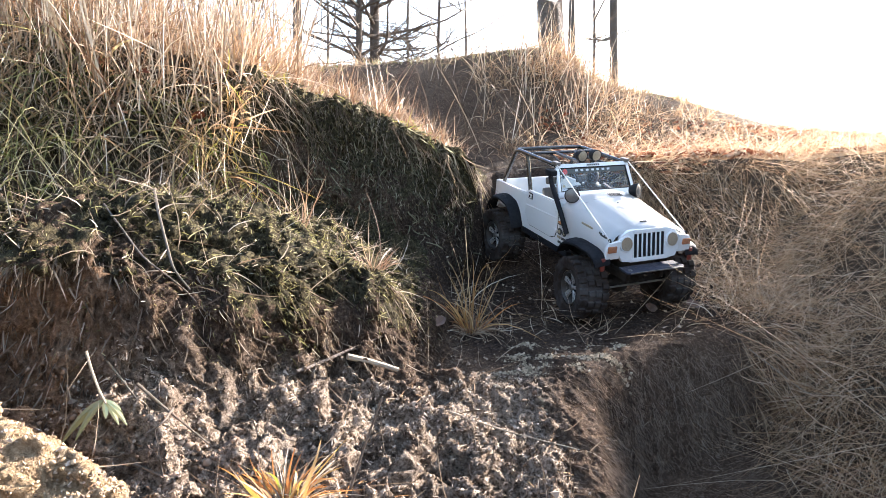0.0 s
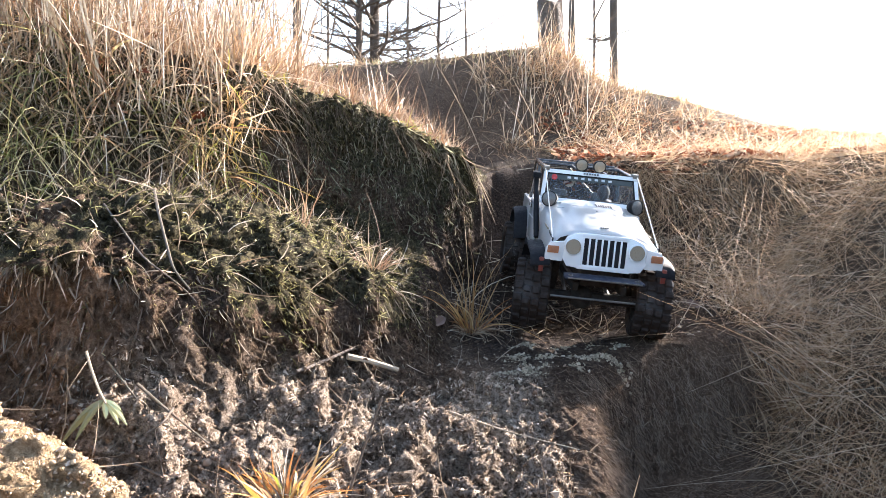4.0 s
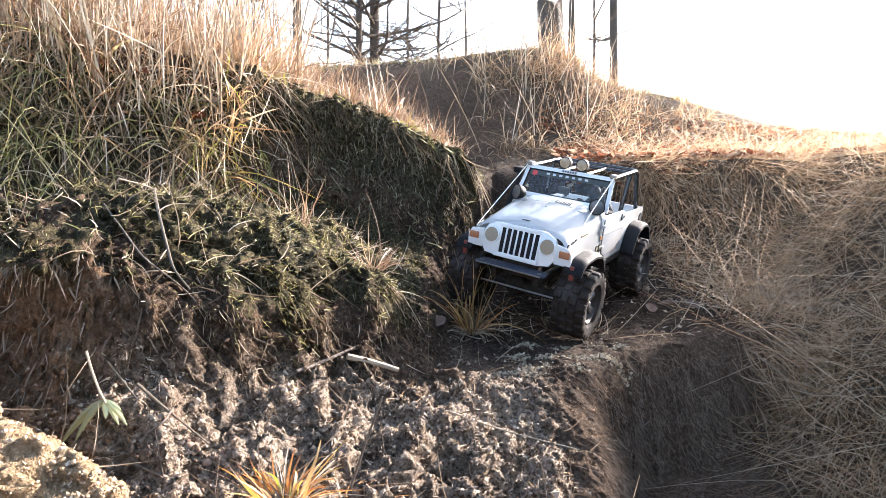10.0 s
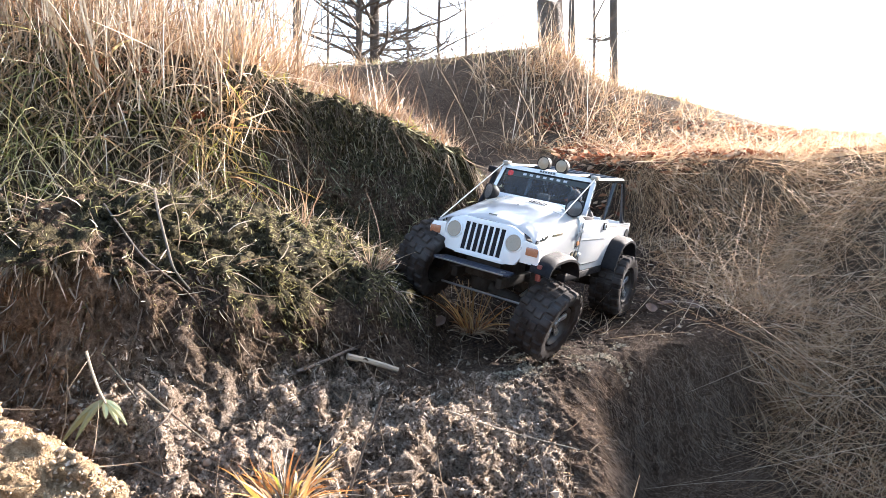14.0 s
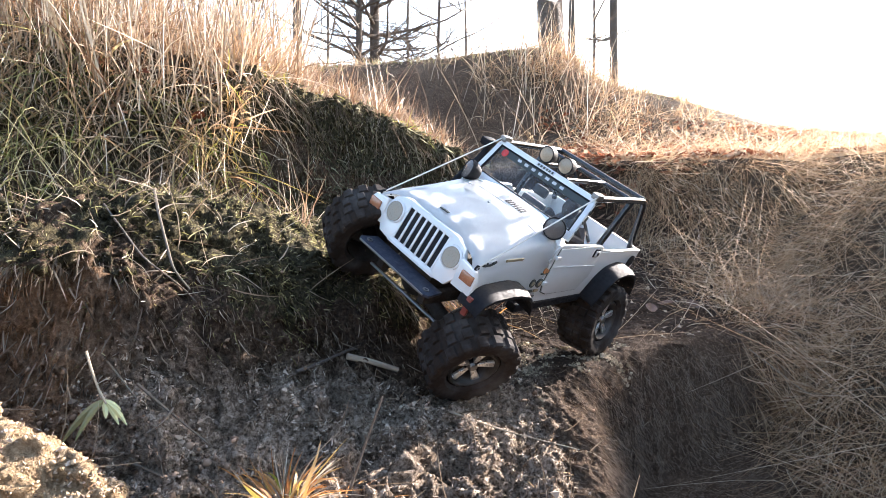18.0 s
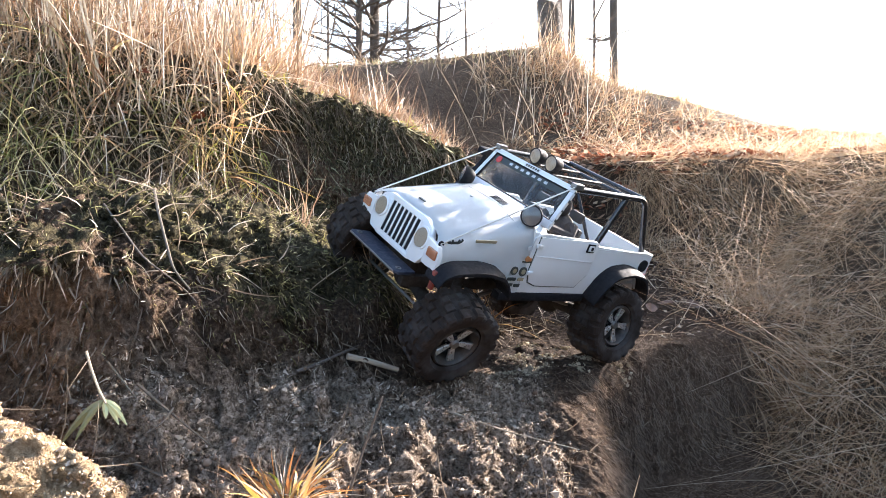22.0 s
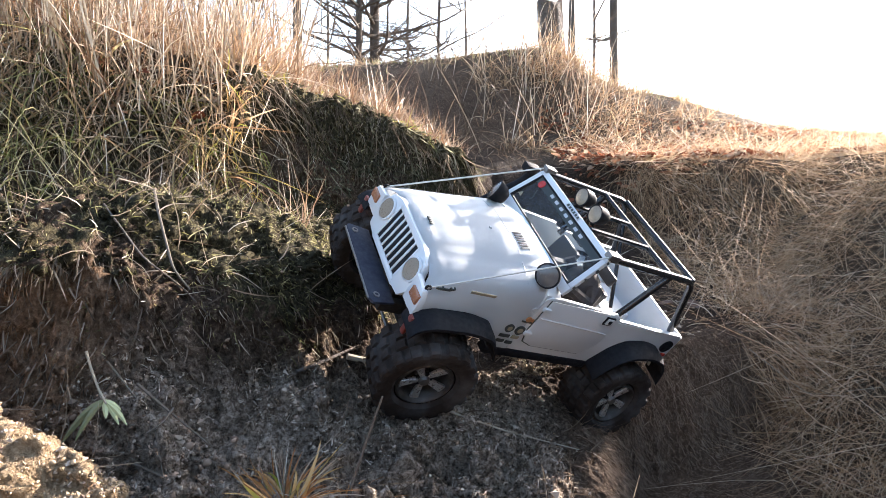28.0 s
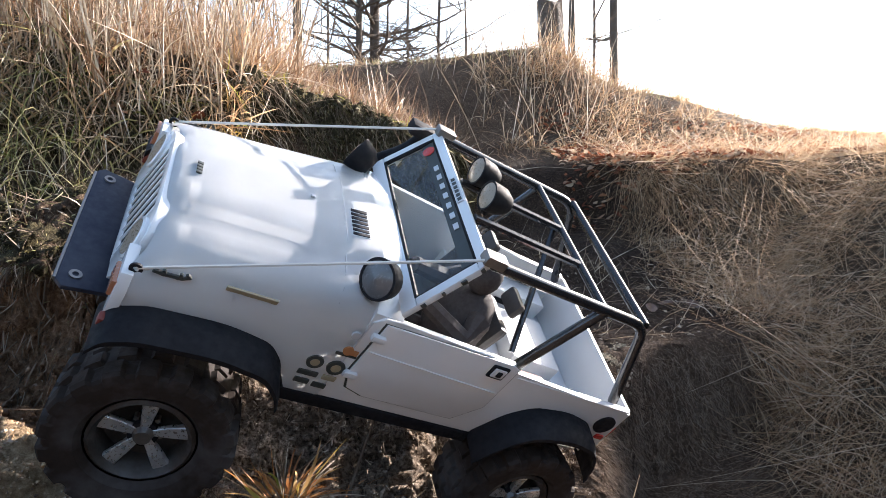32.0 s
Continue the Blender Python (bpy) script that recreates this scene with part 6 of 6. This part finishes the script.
def dry_leaf(x, y, size, turn, label):
    """A curled dead leaf with a rib and some thickness."""
    rows = []
    for k in range(9):
        t = k / 8
        w = size * 0.36 * math.sin(math.pi * min(1, t * 0.94 + 0.03)) ** 0.8 + 0.0003
        up = size * (0.30 * (t - 0.5) ** 2 * 2)
        rows.append([(size * (t - 0.5), -w, up + w * 0.5), (size * (t - 0.5), 0, up), (size * (t - 0.5), w, up + w * 0.7), (size * (t - 0.5), 0, up + 0.0006)])
    ob = tagged(part("dead_leaf", loft(rows, closed=True), BROWN_LEAF), label, "leaf", group="dead leaves on the ledge")
    ob.matrix_world = Matrix.Translation(spot(x, y, 0.004)) @ pose(0, 0, 0, *turn)
    return ob


dry_leaf(-0.007, 0.800, 0.026, (20, -15, 40), "single red-brown dead leaf beside the tuft")
dry_leaf(0.312, 0.935, 0.024, (10, -20, 70), "large curled dead leaf on the ledge")
dry_leaf(0.345, 0.955, 0.024, (-15, 10, 150), "large curled dead leaf on the ledge")
dry_leaf(0.375, 0.940, 0.026, (25, 5, 20), "small curled dead leaf on the ledge")

# leafy sprig lying on the clods: a bent dry stem with narrow pale leaves
c = Vector((-0.2225, 0.4035, 0.2125))
stem = [tuple(c + Vector(q)) for q in ((-0.013, 0.006, 0.034), (-0.009, 0.004, 0.022), (-0.003, 0.001, 0.009), (0.003, -0.002, 0.001))]
sprig = tagged(part("green_sprig", tube(bend(stem, 2), 0.0009, 6, taper=0.9), WOOD), "wilted pale green sprig with a few narrow leaves on the soil", "sprig")
for d, ln, droop, wide, m in (((0.85, -0.25, -0.35), 0.022, 0.35, 0.0017, WEED), ((0.75, -0.3, -0.6), 0.018, 0.3, 0.0015, WEED), ((0.35, -0.5, -0.8), 0.013, 0.1, 0.0016, WEED), ((0.9, -0.1, -0.15), 0.014, 0.3, 0.0012, WEED), ((-0.85, -0.25, -0.35), 0.034, 0.5, 0.0024, OLD_LEAF), ((-0.5, -0.5, -0.4), 0.024, 0.5, 0.0018, OLD_LEAF)):
    d = Vector(d).normalized()
    sd = d.cross(Vector((0.2, -1, 0.4))).normalized()
    nn = d.cross(sd)
    rows = []
    for k in range(8):
        t = k / 7
        w = wide * math.sin(math.pi * min(1, t * 0.88 + 0.1)) ** 0.8 + 0.0002
        q = c + Vector((0.001, -0.001, 0.003)) + d * ln * 0.85 * t + Vector((0, 0, -droop * ln * t * t))
        rows.append([tuple(q - sd * w + nn * w * 0.5), tuple(q), tuple(q + sd * w + nn * w * 0.5), tuple(q + nn * 0.0004)])
    part("leaf", loft(rows, closed=True), m, sprig)

# ---- bare trees and a broken trunk behind the mound ----
def limb(bm, p, d, length, r, depth, rand):
    n = 5
    pts = [p]
    for k in range(n):
        d = (d + Vector((rand.uniform(-0.16, 0.16), rand.uniform(-0.16, 0.16), rand.uniform(-0.06, 0.12)))).normalized()
        pts.append(pts[-1] + d * length / n)
    tube(pts, r, 6 if r > 0.03 else 4, bm, 0.35)
    if depth > 0:
        for k in range(rand.randint(3, 5)):
            i = rand.randint(1, n)
            out = Vector((rand.uniform(-1, 1), rand.uniform(-1, 1), rand.uniform(-0.2, 0.6))).normalized()
            limb(bm, pts[i], (d * 0.4 + out).normalized(), length * rand.uniform(0.35, 0.6), r * 0.42, depth - 1, rand)


def bare_tree(x, y, height, r, n_limbs, seed, low=0.2, label="tall bare tree with dark bark behind the mound"):
    rand = random.Random(seed)
    base = 0.45
    top = tagged(new("bare_tree"), label, "tree", group="bare trees behind the mound")
    top.location = (x, y, base)
    pts = [Vector((0, 0, 0))]
    for k in range(8):
        pts.append(pts[-1] + Vector((rand.uniform(-0.035, 0.035), rand.uniform(-0.035, 0.035), 1)) * height / 8)
    part("trunk", tube(pts, r, 12, taper=0.35), BARK, top)
    for k in range(n_limbs):
        t = low + 0.30 * (k + rand.random()) / n_limbs
        i = min(7, int(t * 8))
        p = pts[i].lerp(pts[i + 1], t * 8 - i)
        a = rand.uniform(0, 6.28)
        bm = bmesh.new()
        limb(bm, p, Vector((math.cos(a), math.sin(a), rand.uniform(-0.05, 0.45))).normalized(), height * rand.uniform(0.12, 0.24), r * 0.24 + 0.009, 2, rand)
        part("limb", bm, BARK, top)


def at_column(px, d):
    """Plan place at distance d in the direction px, a share of the view's half width."""
    return px * math.tan(radians(35.035)) * d, d


for px, d, h, r, n, seed, low in ((-0.318, 11.0, 9.0, 0.105, 4, 1, 0.6), (-0.187, 12.0, 9.0, 0.075, 26, 2, 0.16), (-0.147, 12.5, 10.0, 0.12, 28, 3, 0.15), (-0.005, 14.0, 8.0, 0.045, 7, 4, 0.25),
                                  (-0.08, 17.0, 8.0, 0.05, 12, 5, 0.2), (0.285, 10.0, 8.0, 0.045, 3, 6, 0.4), (0.332, 13.0, 8.0, 0.035, 3, 7, 0.3), (0.385, 11.0, 9.0, 0.085, 3, 8, 0.28), (-0.25, 18.0, 8.0, 0.06, 12, 9, 0.2),
                                  (-0.45, 14.0, 9.0, 0.10, 8, 10, 0.3), (0.05, 22.0, 8.0, 0.06, 8, 11, 0.3)):
    bare_tree(*at_column(px, d), h, r, n, seed, low)

x, y = at_column(0.247, 2.62)
stump_base = spot(x, y, -0.05)
rand = random.Random(12)
rows = []
for k in range(7):
    t = k / 6
    rows.append([tuple(stump_base + Vector((math.cos(a) * (0.055 - 0.006 * t) * (1 + 0.12 * math.sin(3 * a + 1)) - 0.028 * t, math.sin(a) * (0.055 - 0.006 * t), (1.115 - stump_base.z) * t + (0.018 * math.sin(2 * a + 0.7) + 0.006 * math.sin(7 * a)) * (k == 6)))) for a in [2 * math.pi * j / 20 for j in range(20)]])
tagged(part("tree_stump", loft(rows, closed=True), BARK), "tall broken tree stump on the mound crest", "stump")
stick("thin_sapling", [tuple(stump_base + Vector((0.075, 0.02, 0.0))), tuple(stump_base + Vector((0.06, 0.02, 0.20))), tuple(stump_base + Vector((0.065, 0.03, 0.42)))], 0.009, 0.6, BARK, "thin bare sapling beside the broken trunk", "sapling")


# ---- what moves: the car along its track, its wheels, and the doll in it ----
# seconds, place in metres, turn about x, y and z in degrees
CAR_ROWS = [
    (0, 0.2234, 1.0232, 0.2508, 3.8, 14.7, -65.8),
    (0.5, 0.2506, 0.9174, 0.2208, -2.1, 10.0, -74.1),
    (1, 0.2511, 0.9240, 0.2222, -3.3, 9.3, -76.5),
    (1.5, 0.2138, 1.0101, 0.2491, 0.6, 15.0, -85.4),
    (2, 0.1934, 1.0306, 0.2641, 0.2, 19.1, -86.5),
    (2.5, 0.2006, 1.0208, 0.2546, 0.9, 15.8, -84.6),
    (3, 0.1994, 0.9330, 0.2296, -3.0, 8.6, -89.0),
    (3.5, 0.1971, 0.9376, 0.2302, -6.1, 8.6, -91.5),
    (5.5, 0.1971, 0.9376, 0.2301, -6.0, 8.8, -91.5),
    (6, 0.1873, 1.0477, 0.2581, -5.0, 17.3, -104.4),
    (6.5, 0.1940, 1.0543, 0.2583, -0.6, 18.3, -100.5),
    (7, 0.1881, 1.0288, 0.2497, -2.5, 14.8, -100.8),
    (7.5, 0.1637, 0.9422, 0.2300, -7.7, 7.1, -105.0),
    (8, 0.1534, 0.9198, 0.2289, -7.6, 6.2, -104.4),
    (8.5, 0.1402, 0.8913, 0.2298, -8.5, 4.9, -105.8),
    (9, 0.1319, 0.8677, 0.2289, -9.7, 3.3, -108.2),
    (9.5, 0.1332, 0.8755, 0.2284, -10.8, 2.9, -111.3),
    (10, 0.1712, 0.9526, 0.2345, -10.3, 6.4, -122.5),
    (10.5, 0.1775, 0.9682, 0.2349, -9.3, 7.7, -122.8),
    (11, 0.2164, 1.0344, 0.2540, -5.5, 13.7, -130.6),
    (11.5, 0.1668, 0.9556, 0.2384, -12.4, 6.3, -125.7),
    (12, 0.1162, 0.8566, 0.2305, -9.3, -0.0, -122.9),
    (12.5, 0.1192, 0.8643, 0.2302, -9.9, 0.3, -123.0),
    (13, 0.1181, 0.8567, 0.2301, -9.5, 0.1, -122.9),
    (13.5, 0.1192, 0.8648, 0.2303, -9.9, 0.4, -123.0),
    (14, 0.1176, 0.8579, 0.2298, -10.3, 0.1, -123.3),
    (14.5, 0.0924, 0.8024, 0.2320, -14.9, -1.8, -123.3),
    (16.5, 0.0533, 0.7186, 0.2381, -23.6, -2.7, -127.0),
    (17, 0.0436, 0.6987, 0.2402, -25.2, -3.4, -126.5),
    (17.5, 0.0494, 0.7079, 0.2455, -29.3, -2.4, -130.3),
    (18, 0.0491, 0.7053, 0.2447, -29.4, -2.1, -130.3),
    (18.5, 0.1133, 0.7836, 0.2271, -12.6, -4.1, -139.6),
    (19, 0.1803, 0.8534, 0.2222, -6.6, 0.1, -145.6),
    (19.5, 0.0906, 0.7690, 0.2306, -14.6, -4.2, -142.4),
    (20, 0.0645, 0.7299, 0.2373, -18.0, -6.8, -141.9),
    (20.5, 0.0543, 0.7097, 0.2403, -20.5, -6.8, -141.7),
    (21, 0.0543, 0.7050, 0.2384, -20.6, -5.5, -139.9),
    (21.5, 0.0528, 0.7286, 0.2399, -22.5, -6.3, -141.2),
    (22, 0.0539, 0.7279, 0.2389, -21.6, -6.4, -142.3),
    (22.5, 0.0503, 0.7215, 0.2400, -22.6, -6.9, -141.3),
    (23, 0.0317, 0.6582, 0.2327, -28.5, -12.5, -144.6),
    (23.5, 0.0454, 0.6465, 0.2220, -32.4, -15.9, -148.2),
    (24, 0.0472, 0.6474, 0.2218, -32.4, -15.1, -148.2),
    (24.5, 0.0480, 0.6414, 0.2209, -34.5, -13.7, -146.9),
    (25, 0.0485, 0.6393, 0.2210, -35.4, -13.5, -147.4),
    (25.5, 0.0504, 0.6388, 0.2215, -37.2, -13.3, -147.8),
    (27.5, 0.0468, 0.6435, 0.2197, -39.0, -14.5, -146.5),
    (28, 0.0452, 0.6435, 0.2188, -38.2, -14.9, -146.1),
    (28.5, 0.0461, 0.6438, 0.2198, -38.7, -14.7, -146.5),
    (29, 0.0561, 0.6417, 0.2141, -35.0, -13.0, -145.3),
    (29.5, 0.0547, 0.6400, 0.2149, -37.2, -14.1, -145.8),
    (30, 0.0691, 0.6108, 0.2034, -42.0, -22.6, -157.1),
    (30.5, 0.0631, 0.6029, 0.2058, -42.9, -22.1, -155.5),
    (31, 0.0146, 0.5620, 0.2229, -37.9, -19.6, -151.5),
    (31.5, -0.0167, 0.4950, 0.2318, -37.5, -22.9, -150.3),
    (32, -0.0744, 0.4262, 0.2415, -37.9, -22.2, -150.2),
]
# seconds and the turn of the front wheels to the left, in degrees
STEER = ((0, -8), (3, -10), (6, -4), (9, -6), (11, 8), (13, 4), (16.5, -20), (18, -20), (19, 14), (20, 8), (23, -8), (28, -6), (30, -12), (32, -6))

# how far an axle end is pressed up or hangs down, in metres
LIFT = {"front_right": ((0, 0.0), (8.5, -0.004), (9, 0.0), (11, 0.004), (12, 0.022), (13, 0.028), (18, 0.028), (18.6, 0.02), (19, 0.004), (19.5, 0.024), (21, 0.028), (23, 0.02), (28, 0.006), (29, 0.0), (30, -0.034), (30.5, -0.034), (31, -0.012), (32, -0.036)),
        "front_left": ((0, 0.0), (11, 0.0), (12, -0.006), (14.5, -0.012), (18, -0.012), (18.6, -0.002), (19, 0.002), (19.5, -0.006), (20.5, -0.012), (23, -0.008), (24, 0.0), (30, 0.004), (31, -0.004), (32, -0.004)),
        "rear_left": ((0, 0.0), (32, 0.0)),
        "rear_right": ((0, 0.0), (14, -0.006), (16.5, -0.030), (18, -0.036), (18.6, -0.012), (19, 0.0), (19.5, -0.016), (20, -0.028), (21, -0.034), (29, -0.028), (30, -0.004), (31, -0.026), (32, -0.032))}


def lift(name, t):
    return float(np.interp(t, [s[0] for s in LIFT[name]], [s[1] for s in LIFT[name]]))



def motions():
    rows = [(t, pose(*p)) for t, *p in CAR_ROWS]
    walk(car, rows)
    walk(doll, rows)
    # the wheels turn by the way that the car has gone along its own heading
    times, spins, rolled = [], [], 0.0
    for (t0, a), (t1, b) in zip(rows, rows[1:]):
        ahead = (a.to_3x3() @ Vector((1, 0, 0)) + b.to_3x3() @ Vector((1, 0, 0))).normalized()
        way = math.degrees((b.translation - a.translation).dot(ahead) / WHEEL_R)
        n = max(1, math.ceil(abs(way) / 50))
        for k in range(n):
            times.append(t0 + (t1 - t0) * k / n)
            spins.append(rolled + way * k / n)
        rolled += way
    times.append(32.0)
    spins.append(rolled)
    for name, wheel in wheels.items():
        x, y, z = HUBS[name]
        end = name.split("_")[0]
        keys = []
        for t, a in zip(times, spins):
            steer = float(np.interp(t, [s[0] for s in STEER], [s[1] for s in STEER])) if name.startswith("front") else 0.0
            up = lift(name, t)
            roll = math.degrees(math.atan((lift(end + "_left", t) - lift(end + "_right", t)) / 0.156))
            ahead = 0.7 * max(0.0, up) if name == "front_right" else 0.0
            keys.append((t, pose(x + ahead, y, z + up, 0, 0, steer) @ pose(0, 0, 0, roll, 0, 0) @ pose(0, 0, 0, 0, a, 0)))
        walk(wheel, keys)
    # the axles tilt with their ends
    for end, axle in (("front", axles[True]), ("rear", axles[False])):
        keys = []
        for t, *p in CAR_ROWS:
            a, b = lift(end + "_left", t), lift(end + "_right", t)
            keys.append((t, pose(0, 0, (a + b) / 2, math.degrees(math.atan((a - b) / 0.156)), 0, 0)))
        walk(axle, keys)


motions()
